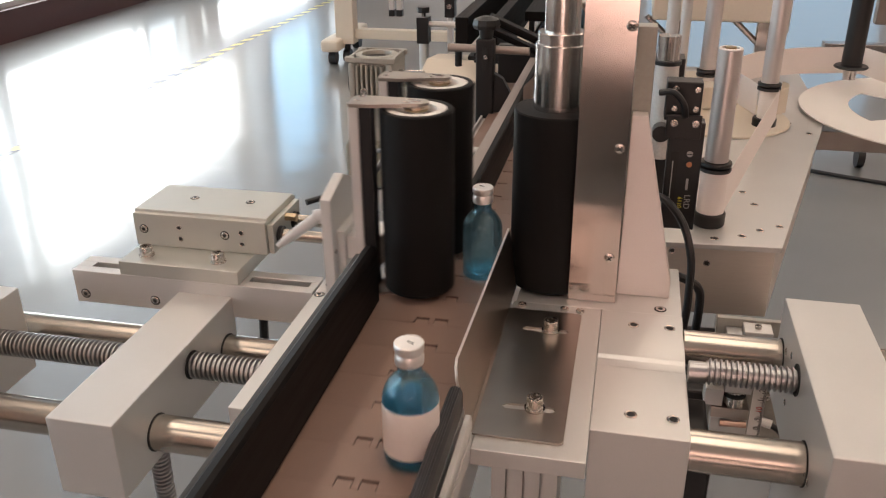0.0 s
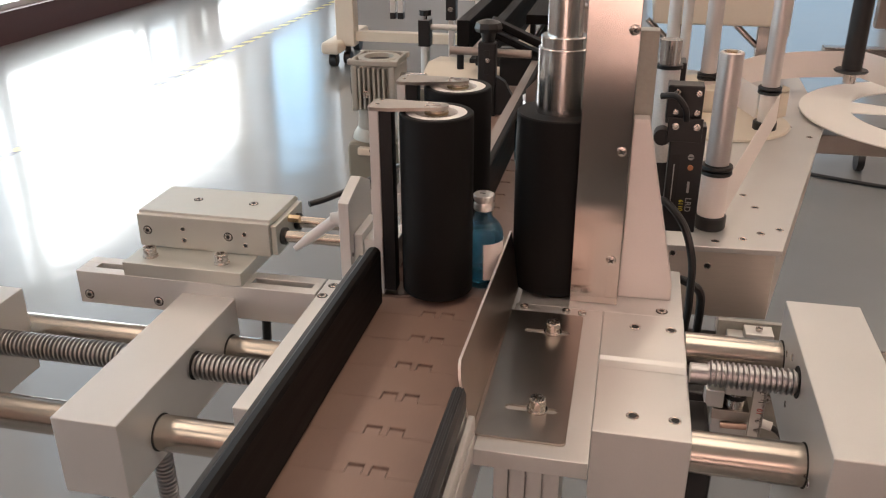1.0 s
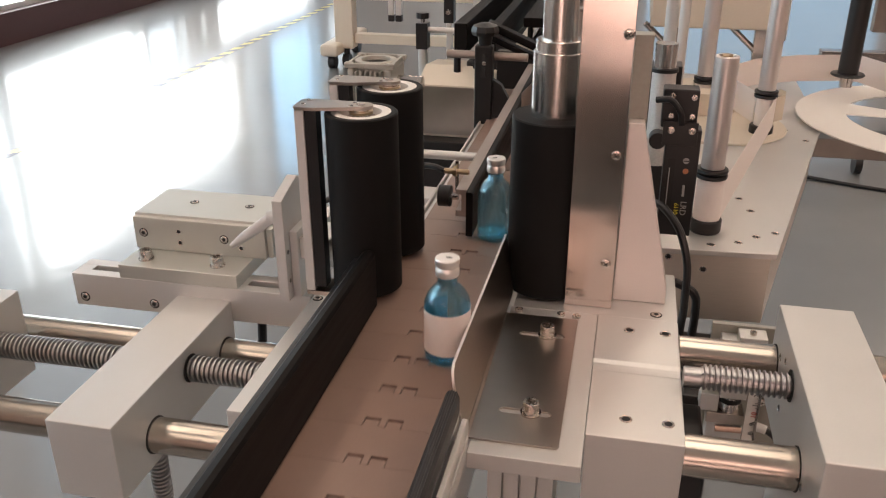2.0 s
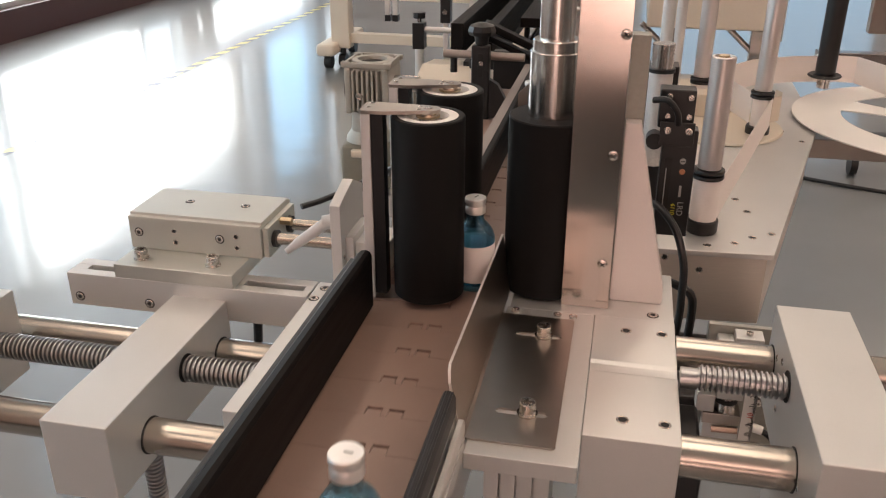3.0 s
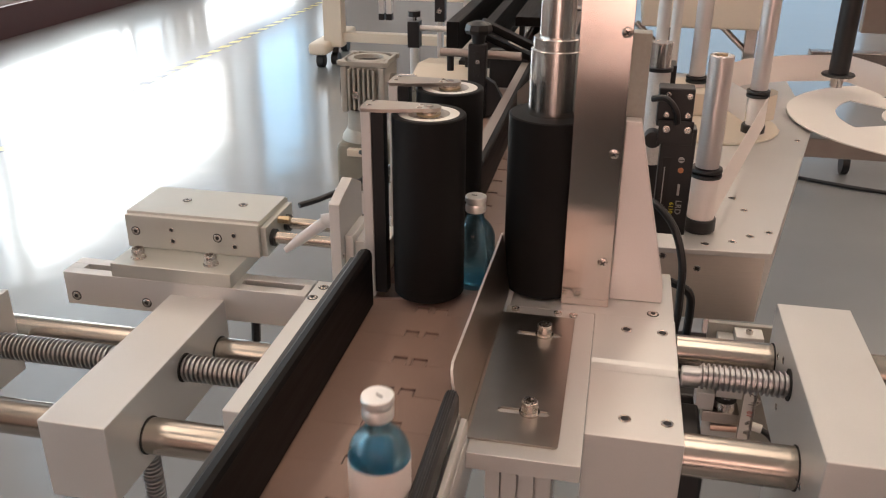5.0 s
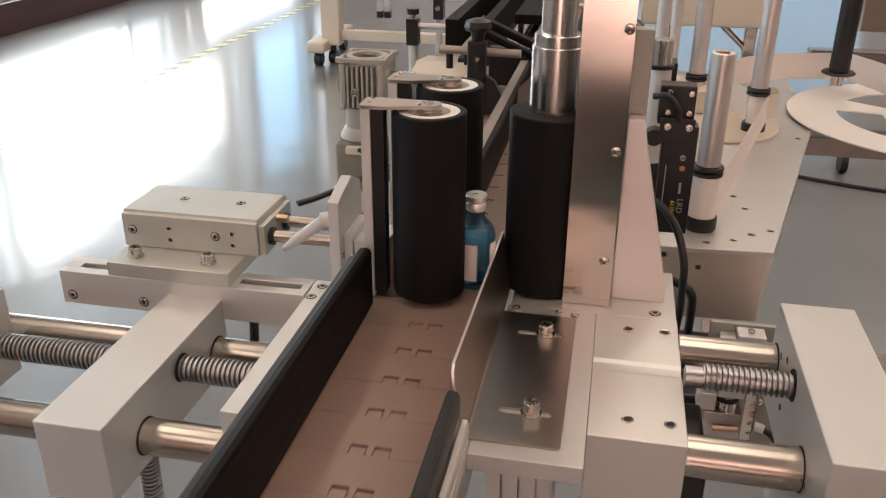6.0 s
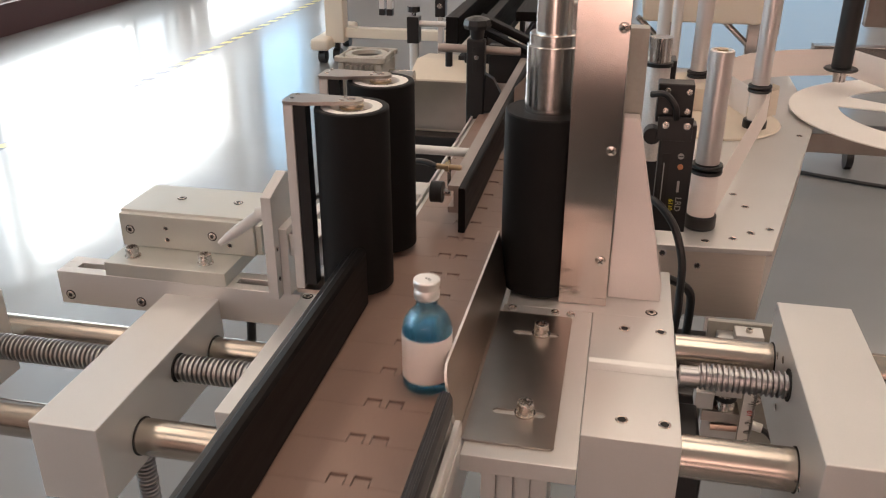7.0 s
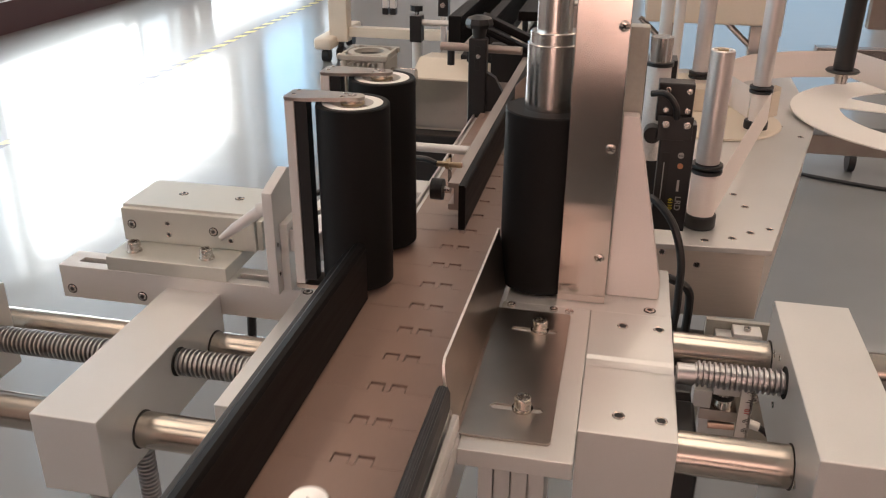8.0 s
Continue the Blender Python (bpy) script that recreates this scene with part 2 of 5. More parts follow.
def path_tube(bm, pts, r, n=10, steps=8):
    """A bent round cable through points."""
    P = [Vector(p) for p in pts]
    P = [2 * P[0] - P[1]] + P + [2 * P[-1] - P[-2]]
    line = []
    for i in range(1, len(P) - 2):
        for k in range(steps):
            t = k / steps
            a, b, c, d = P[i - 1], P[i], P[i + 1], P[i + 2]
            line.append(0.5 * (2 * b + (c - a) * t + (2 * a - 5 * b + 4 * c - d) * t * t + (3 * b - a - 3 * c + d) * t ** 3))
    line.append(P[-2])
    rings = []
    for i, p in enumerate(line):
        d = (line[min(i + 1, len(line) - 1)] - line[max(i - 1, 0)]).normalized()
        u = d.orthogonal() if i == 0 else (rings_u - d * rings_u.dot(d))
        u.normalize()
        rings_u = u
        w = d.cross(u)
        rings.append([bm.verts.new(p + r * (u * math.cos(2 * math.pi * k / n) + w * math.sin(2 * math.pi * k / n))) for k in range(n)])
    for p, q in zip(rings, rings[1:]):
        for k in range(n):
            bm.faces.new((p[k], p[(k + 1) % n], q[(k + 1) % n], q[k]))
    bm.faces.new(rings[0][::-1])
    bm.faces.new(rings[-1])


def finish(bm, name, smooth=True):
    bmesh.ops.recalc_face_normals(bm, faces=bm.faces[:])
    me = bpy.data.meshes.new(name)
    bm.to_mesh(me)
    bm.free()
    if smooth:
        for p in me.polygons:
            p.use_smooth = True
        me.set_sharp_from_angle(angle=radians(26))
        # broad flat faces keep their own normal beside a narrow bevel
        sharp = me.attributes.get("sharp_edge") or me.attributes.new("sharp_edge", "BOOLEAN", "EDGE")
        beside = {}
        for p in me.polygons:
            for k in p.edge_keys:
                beside.setdefault(k, []).append(p)
        for e in me.edges:
            near = beside.get(tuple(sorted(e.vertices)), [])
            if len(near) == 2:
                a, b = near[0].area, near[1].area
                if max(a, b) > 5 * min(a, b) and near[0].normal.dot(near[1].normal) < 0.96:
                    sharp.data[e.index].value = True
    return me


def part(name, bm, material, parent=None, label=""):
    me = finish(bm, name)
    me.materials.append(material)
    ob = new(name, me)
    if parent is not None:
        ob.parent = parent
        ob.matrix_parent_inverse = parent.matrix_basis.inverted()
    if label:
        ob["label"] = label
    return ob


def thing(name, x, y, z, label, category, group="", kind=""):
    ob = new(name)
    ob.empty_display_size = 0.02
    ob.location = (x, y, z)
    return tagged(ob, label, category, group, kind)


def B(*a, **k):
    bm = bmesh.new()
    box(bm, *a, **k)
    return bm


def T(*a, **k):
    bm = bmesh.new()
    tube(bm, *a, **k)
    return bm


def cap_screw(parent, x, y, z, r=0.0055, h=0.006, name="cap_screw", up=(0, 0, 1)):
    """A socket head screw standing on a face at (x, y, z), with its hexagon socket."""
    bm = bmesh.new()
    u = Vector(up)
    m = Matrix.Translation((x, y, z)) @ u.to_track_quat("Z", "Y").to_matrix().to_4x4()
    n = 24
    lathe(bm, [(0, 0), (r, 0), (r, h * 0.86), (r * 0.97, h * 0.95), (r * 0.90, h)], n)
    # flat rim with a hexagon hole, its walls and floor
    rings = []
    for k, z in ((0, h), (1, h), (1, h * 0.45)):
        ring = []
        for q in range(n):
            a = 2 * math.pi * q / n
            hexed = 0.50 * r / math.cos((a % (math.pi / 3)) - math.pi / 6)
            ring.append(bm.verts.new(((hexed if k else r * 0.90) * math.cos(a), (hexed if k else r * 0.90) * math.sin(a), z)))
        rings.append(ring)
    for p, q in zip(rings, rings[1:]):
        for k in range(n):
            bm.faces.new((p[k], p[(k + 1) % n], q[(k + 1) % n], q[k]))
    bm.faces.new(rings[-1])
    bmesh.ops.remove_doubles(bm, verts=bm.verts[:], dist=1e-6)
    bm.transform(m)
    return part(name, bm, SCREW, parent)


def sunk_hole(parent, x, y, z, r=0.0042, up=(0, 0, 1), name="threaded_hole"):
    """A countersunk threaded hole: a bright rim round a flat dark disc painting the well's shade, lying on a face."""
    bm = bmesh.new()
    m = Matrix.Translation((x, y, z)) @ Vector(up).to_track_quat("Z", "Y").to_matrix().to_4x4()
    lathe(bm, [(r * 1.12, 0.0002), (r, 0.0006), (r * 0.72, 0.0004), (r * 0.70, 0.00015), (0, 0.00012)], 20)
    bm.transform(m)
    ob = part(name, bm, SCREW, parent)
    bm = bmesh.new()
    lathe(bm, [(r * 0.70, 0.0003), (0, 0.0003)], 16)
    bm.transform(m)
    part("well", bm, GAP, ob)
    return ob


def flush_socket(parent, x, y, z, r, up=(0, 0, 1), name="flush_screw"):
    """A socket screw sunk level with its face: bright head, dark discs painting the shade of counterbore and hexagon
    socket.
    """
    m = Matrix.Translation((x, y, z)) @ Vector(up).to_track_quat("Z", "Y").to_matrix().to_4x4()
    bm = bmesh.new()
    lathe(bm, [(r, 0.0), (r, 0.0002), (0, 0.0002)], 24)
    bm.transform(m)
    ob = part(name, bm, GAP, parent)
    bm = bmesh.new()
    lathe(bm, [(r * 0.80, 0.0002), (r * 0.80, 0.0005), (r * 0.70, 0.0008), (0, 0.0008)], 24)
    bm.transform(m)
    part("screw_head", bm, SCREW, ob)
    bm = bmesh.new()
    prism(bm, [(r * 0.42 * math.cos(math.pi * i / 3), r * 0.42 * math.sin(math.pi * i / 3)) for i in range(6)], 0.0008, 0.0010)
    bm.transform(m)
    part("socket", bm, GAP, ob)
    return ob


def lead_screw(bm, x0, x1, y, z, r, pitch=0.0043):
    """A trapezoidal screw along x as stacked thread crests."""
    prof = []
    n = int((x1 - x0) / pitch)
    for i in range(n):
        a = i * pitch
        prof += [(r * 0.80, a), (r * 0.80, a + pitch * 0.35), (r, a + pitch * 0.55), (r, a + pitch * 0.85)]
    prof = [(0, 0)] + prof + [(r * 0.8, n * pitch), (0, n * pitch)]
    lathe(bm, prof, 22)
    bm.transform(Matrix.Translation((x0, y, z)) @ Matrix.Rotation(radians(90), 4, "Y"))

# ---------- the hall ----------
def build_hall():
    tagged(part("floor", B(-4.48, 8, -6, 14, -0.1, 0.0), FLOOR), "glossy grey epoxy factory floor with scuffs", "floor", kind="structure")
    # hazard tape along the aisle
    tape = thing("hazard_tape", -2.60, 0, 0.0, "yellow and black striped hazard tape stuck on the floor", "floor tape")
    bm = bmesh.new()
    bm2 = bmesh.new()
    y, w, step = -1.0, 0.028, 0.085
    k = 0
    while y < 13.5:
        prism(bm if k % 2 else bm2, [(-2.60 - w, y), (-2.60 + w, y + 0.05), (-2.60 + w, y + 0.05 + step), (-2.60 - w, y + step)], 0.0003, 0.0012)
        y += step
        k += 1
    part("yellow_stripes", bm, YELLOW, tape)
    part("black_stripes", bm2, TAPE_BLACK, tape)
    # window wall
    X = -4.28
    wall = tagged(part("wall_west", B(X - 0.2, X, -6, 14, 4.1, 4.6), WALL), "light painted wall over the window band", "wall", kind="structure")
    tagged(part("baseboard", B(X - 0.2, X + 0.02, -6, 14, 0.0, 0.22), MAROON), "dark maroon painted sill wall under the windows", "skirting", kind="structure")
    walls = [(-6, -3.5, 0.22, 4.1), (4.1, 4.4, 0.22, 4.1), (-3.5, 4.1, 0.22, 1.0), (-3.5, 4.1, 2.5, 4.1), (7.8, 8.0, 0.22, 0.9), (8.0, 11.6, 0.6, 0.9), (4.4, 8.8, 1.9, 2.05), (8.8, 8.95, 0.9, 4.1), (9.55, 9.7, 0.9, 4.1),
             (11.6, 11.9, 0.22, 4.1), (12.9, 14, 0.22, 4.1), (8.95, 9.55, 3.0, 4.1), (9.7, 11.6, 2.9, 4.1), (11.9, 12.9, 0.22, 0.9)]
    for a, b, z0, z1 in walls:
        tagged(part("wall_pier", B(X - 0.2, X, a, b, z0, z1), WALL), "light painted wall between windows", "wall", kind="structure")
    # low strips at y 8.0-11.6 are added; their floor reflection imitates a sun patch
    openings = [(-3.5, 4.1, 1.0, 2.5, FROST_SOFT), (4.4, 5.0, 0.22, 1.9, FROST_WHITE), (5.0, 7.0, 0.22, 0.9, SKY_GLOW), (7.0, 7.8, 0.22, 0.9, FROST_WHITE), (5.0, 8.8, 0.9, 1.9, SKY_GLOW), (4.4, 8.8, 2.05, 4.1, FROST), (8.0, 8.22, 0.25, 0.6, SKY_GLOW), (8.4, 11.6, 0.25, 0.6, SKY_GLOW),
                (8.95, 9.55, 0.9, 3.0, FROST_WHITE), (9.7, 11.6, 0.9, 2.9, BLUE_GLOW), (11.9, 12.9, 0.9, 4.1, FROST_WHITE)]
    tagged(part("wall_pier", B(X - 0.2, X, 8.22, 8.4, 0.22, 0.6), WALL), "light painted wall between windows", "wall", kind="structure")
    for n, (a, b, z0, z1, day) in enumerate(openings):
        win = thing("window_%d" % (n + 1), X - 0.1, (a + b) / 2, z0, "glazed window full of daylight", "window", kind="structure")
        for z in (z0, z1 - 0.04):
            part("window_frame", B(X - 0.14, X - 0.06, a, b, z, z + 0.04), ALU, win)
        for yy in (a + 0.015, b - 0.015):
            part("mullion", B(X - 0.14, X - 0.06, yy - 0.015, yy + 0.015, z0 + 0.04, z1 - 0.04), ALU, win)
        tagged(part("backdrop", B(X - 0.24, X - 0.22, a, b, z0, z1), day), "pale daylight outside the window", "daylight", kind="structure")
    for a, b, z0, z1 in [(-4.48, 0.3, 0, 4.6), (3.8, 8, 0, 4.6), (0.3, 3.8, 0, 0.4), (0.3, 3.8, 3.1, 4.6)]:
        tagged(part("wall_north", B(a, b, 14.0, 14.2, z0, z1), WALL), "light painted wall", "wall", kind="structure")
    tagged(part("backdrop", B(0, 5, 14.5, 14.55, 0, 5), BLUE_DIM), "pale blue sky outside the windows", "daylight", kind="structure")
    # south wall openings are made up, to let the added warm glow through
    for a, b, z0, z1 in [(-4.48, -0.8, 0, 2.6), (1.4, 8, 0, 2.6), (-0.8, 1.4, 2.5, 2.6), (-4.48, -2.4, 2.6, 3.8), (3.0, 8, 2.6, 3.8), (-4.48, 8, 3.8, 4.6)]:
        tagged(part("wall_south", B(a, b, -6.2, -6.0, z0, z1), PINK), "unseen wall, painted pink to warm the bounced light", "wall", kind="structure")
    tagged(part("backdrop", B(-2.6, 3.2, -6.5, -6.45, -0.05, 4), WARM_GLOW), "unseen warm glowing sheet added to light the front faces", "daylight", kind="structure")
    # slatted screen added out of view, for a dark band in the column
    shutter = thing("dark_slat_screen", 0.3, -6.1, 0.75, "unseen dark slatted screen added to darken the column's reflection", "shutter", kind="structure")
    for k in range(14):
        part("slat", B(-0.8, 1.4, -6.12, -6.08, 0.75 + 0.125 * k, 0.868 + 0.125 * k, bevel=0.004), DARK_SCREEN, shutter)
    part("bottom_bar", B(-0.8, 1.4, -6.13, -6.07, 0.70, 0.748, bevel=0.004), DARK_SCREEN, shutter)
    # low wall added out of view, so the column's middle reflects dark
    tagged(part("low_dark_screen", B(-4.26, 8.0, -2.62, -2.5, 0.0, 0.44, bevel=0.004), DARK_SCREEN), "unseen low dark wall added to darken the column's reflection", "low wall", kind="structure")
    tagged(part("wall_east", B(8.0, 8.2, -6.2, 14.2, 0, 4.6), PINK), "unseen wall, painted pink to warm the bounced light", "wall", kind="structure")
    tagged(part("ceiling", B(-4.48, 8.2, -6.2, 14.2, 4.6, 4.75), CEIL), "white painted ceiling", "ceiling", kind="structure")
    lamp = thing("ceiling_light", 0, 0, 4.5, "long white ceiling light panel", "ceiling light", "ceiling lights")
    part("housing", B(-0.35, 0.35, -1.3, 1.3, 4.53, 4.598), WHITE_PL, lamp)
    part("diffuser", B(-0.32, 0.32, -1.27, 1.27, 4.515, 4.529), TUBE, lamp)
    lamp.location = (0.6, 0.5, 4.5)
    for x in (-2.2, 0.6, 3.4, 6.2):
        for y in (-3.2, 0.5, 4.2, 8.0):
            if (x, y) not in ((0.6, 0.5), (0.6, -3.2)):
                copy_thing(lamp, pose(x, y, 4.5))


# ---------- conveyor ----------
PITCH = 0.0381
BX0, BX1, ZB = -0.058, 0.0315, 0.9


def link_mesh():
    """One slat of the chain: hinge slots at its near edge, from y = -d to 0, and tabs on its far edge that fill the next slat's slots."""
    bm = bmesh.new()
    t, g, d = 0.004, 0.00025, 0.0088
    slots = [(-0.0185, -0.0078), (-0.0037, 0.0070)]
    xs = [BX0, slots[0][0], slots[0][1], slots[1][0], slots[1][1], BX1]
    box(bm, BX0, BX1, 0.0, PITCH - d - g, -t, 0)
    for a, b in ((xs[0], xs[1]), (xs[2], xs[3]), (xs[4], xs[5])):
        box(bm, a, b, -d, 0, -t, 0)
    for a, b in slots:
        box(bm, a + 0.0006, b - 0.0006, PITCH - d - g, PITCH - 0.0022, -t, -0.0003)
    return finish(bm, "slat", smooth=False)


def build_conveyor():
    fr = thing("conveyor_frame", 0, 0, 0, "aluminium conveyor bed under the slat chain", "conveyor")
    for a, b in ((-0.066, -0.0595), (0.0325, 0.039)):
        part("side_plate", B(a, b, -2.3, 4.3, 0.80, 0.893, bevel=0.001), ALU, fr)
    part("chain_bed", B(-0.0594, 0.0324, -2.3, 4.3, 0.868, 0.890), GAP, fr, "dark plastic wear bed")
    for y in (-1.9, -0.75, 1.3, 2.6, 4.0):
        for x in (-0.055, 0.022):
            part("leg", B(x - 0.012, x + 0.012, y - 0.02, y + 0.02, 0.0, 0.80, bevel=0.002), ALU, fr)
    part("bed_edge", B(-0.0690, -0.0662, 0.255, 2.3, 0.86, 0.897, bevel=0.0008), ALU_BRUSHED, fr)
    chain = thing("slat_chain", 0, 0, ZB, "pinkish brown plastic slat chain running towards the camera end", "conveyor chain")
    me = link_mesh()
    me.materials.append(BELT)
    for i in range(-54, 64):
        ob = new("slat", me)
        ob.parent = chain
        ob.location = (0, i * PITCH, 0)
    return chain


# ---------- left side ----------
def rod_set(parent, x0, x1, rods, screw, r=0.0148, rs=0.0118):
    for y, z in rods:
        part("guide_rod", T((x0, y, z), (x1, y, z), r, n=36), CHROME, parent, "polished steel guide rod")
    bm = bmesh.new()
    lead_screw(bm, screw[0], screw[1], screw[2], screw[3], rs)
    part("lead_screw", bm, ZINC, parent, "threaded steel lead screw")


def build_left():
    st = thing("adjusting_slide", -0.24, 0.16, 0.80, "aluminium slide block on two steel rods and a lead screw", "machine slide")
    part("slide_block", B(-0.2728, -0.2186, 0.0544, 0.2594, 0.7818, 0.8502, bevel=0.0009), ALU, st)
    rod_set(st, -0.46, -0.068, [(0.1082, 0.8062), (0.2377, 0.8052)], (-0.45, -0.128, 0.173, 0.829), 0.0146)
    for y, z, r in ((0.1082, 0.8062, 0.0146), (0.2377, 0.8052, 0.0146), (0.173, 0.829, 0.0118)):
        # near-black disc paints the dark gap round the rod
        part("bore_gap", T((-0.2192, y, z), (-0.2176, y, z), r * 1.06, n=32), GAP, st)
    part("end_block", B(-0.48, -0.4125, 0.03, 0.217, 0.775, 0.861, bevel=0.0009), ALU, st)
    part("support_bar", B(-0.1362, -0.074, 0.076, 0.288, 0.826, 0.864, bevel=0.0008), ALU, st)
    for x, y in ((-0.1304, 0.2544), (-0.1271, 0.2757)):
        flush_socket(st, x, y, 0.8641, 0.0048, name="flush_screw")
    for x, y in ((-0.262, 0.10), (-0.236, 0.13)):
        bm = bmesh.new()
        lead_screw(bm, 0, 0.78, 0, 0, 0.0085, 0.004)
        bm.transform(Matrix.Translation((x, y, 0.782)) @ Matrix.Rotation(radians(90), 4, "Y"))
        part("leg_screw", bm, ZINC, st, "upright threaded steel leg")
    part("foot_bar", B(-0.30, -0.05, 0.07, 0.16, 0.0, 0.03, bevel=0.002), ALU, st)
    cb = thing("black_cable", -0.16, 0.24, 0.7, "black cable hanging under the slide", "cable")
    bm = bmesh.new()
    path_tube(bm, [(-0.197, 0.275, 0.828), (-0.198, 0.268, 0.76), (-0.197, 0.264, 0.72), (-0.15, 0.30, 0.69), (-0.08, 0.36, 0.66)], 0.0045)
    part("cable_run", bm, BLACK, cb)

    # slotted cross bar with the guided cylinder
    cr = thing("slotted_cross_bar", -0.26, 0.2737, 0.85, "slotted aluminium cross bar screwed to the slide", "machine bar")
    bm = bmesh.new()
    y0, y1, z0, z1 = 0.2573, 0.2901, 0.829, 0.8630
    s0, s1 = 0.2685, 0.2780
    box(bm, -0.3830, -0.1386, y0, s0, z0, z1, bevel=0.0006)
    box(bm, -0.3830, -0.1386, s1, y1, z0, z1, bevel=0.0006)
    for a, b in ((-0.3830, -0.368), (-0.318, -0.205), (-0.146, -0.1386)):
        box(bm, a, b, s0, s1, z0 + 0.0002, z1 - 0.0002)
    part("bar_body", bm, ALU, cr)
    for x in (-0.3725, -0.2985):
        flush_socket(cr, x, y0 - 0.0001, 0.8385, 0.0050, up=(0, -1, 0), name="socket_screw")
    cy = thing("guided_air_cylinder", -0.26, 0.33, 0.863, "aluminium twin-rod air cylinder on a mounting plate", "air cylinder")
    part("mounting_plate", B(-0.3310, -0.2100, 0.2572, 0.372, 0.8632, 0.8770, bevel=0.0007), CYL_ALU, cy)
    bm = bmesh.new()
    prism(bm, [(0.2965, 0.8772), (0.2965, 0.9105), (0.3015, 0.9105), (0.3015, 0.9132), (0.369, 0.9132), (0.369, 0.9105), (0.374, 0.9105), (0.374, 0.8772)], -0.3335, -0.1965, "x", 0.0007)
    part("cylinder_body", bm, CYL_ALU, cy)
    part("end_plate", B(-0.1963, -0.1905, 0.3005, 0.370, 0.8775, 0.9075, bevel=0.0007), CYL_ALU, cy)
    for x, y in ((-0.288, 0.338), (-0.2285, 0.338)):
        flush_socket(cy, x, y, 0.9133, 0.0046, name="top_screw")
    for x in (-0.3235, -0.2385):
        flush_socket(cy, x, 0.2964, 0.8945, 0.0046, up=(0, -1, 0), name="front_screw")
    for x in (-0.2855, -0.2215):
        for z in (0.887, 0.8985):
            sunk_hole(cy, x, 0.2963, z, 0.0026, up=(0, -1, 0), name="port")
    for x in (-0.3110, -0.2370):
        part("washer", T((x, 0.275, 0.8770), (x, 0.275, 0.8782), 0.0074, n=28), SCREW, cy)
        cap_screw(cy, x, 0.275, 0.8782, 0.0062, 0.0085)
    for x in (-0.283, -0.213):
        cap_screw(cy, x, 0.3725, 0.905, 0.004, 0.004, up=(0, 1, 0))
    for y in (0.315, 0.352):
        part("bushing", T((-0.1903, y, 0.892), (-0.1865, y, 0.892), 0.0085, n=24), BLACK, cy)
    part("fitting", T((-0.1903, 0.333, 0.903), (-0.179, 0.333, 0.903), 0.0042, n=6), BRASS, cy)
    cable = thing("air_hose", -0.18, 0.36, 0.9, "black air hose behind the cylinder", "hose")
    bm = bmesh.new()
    path_tube(bm, [(-0.185, 0.375, 0.902), (-0.165, 0.395, 0.905), (-0.135, 0.44, 0.912), (-0.15, 0.55, 0.90), (-0.21, 0.70, 0.85), (-0.225, 0.722, 0.845)], 0.0032)
    part("hose_run", bm, BLACK, cable)

    # black side guide
    g = thing("side_guide", -0.062, 0, ZB, "long black plastic side guide beside the chain", "guide rail")
    bm = bmesh.new()
    prism(bm, [(-0.0640, 0.903), (-0.0525, 0.903), (-0.0525, 0.9470), (-0.0540, 0.9497), (-0.0570, 0.9508), (-0.0610, 0.9500), (-0.0635, 0.9475)], -0.62, 0.1845, "y")
    part("guide_strip", bm, BLACK_STRIP, g)
    part("guide_backing", B(-0.0690, -0.0642, -0.62, 0.182, 0.897, 0.944, bevel=0.0006), BLACK, g)
    for y in (-0.3, 0.12):
        part("guide_bracket", B(-0.0750, -0.0692, y - 0.012, y + 0.012, 0.8642 if y > 0 else 0.80, 0.93), ALU, g)


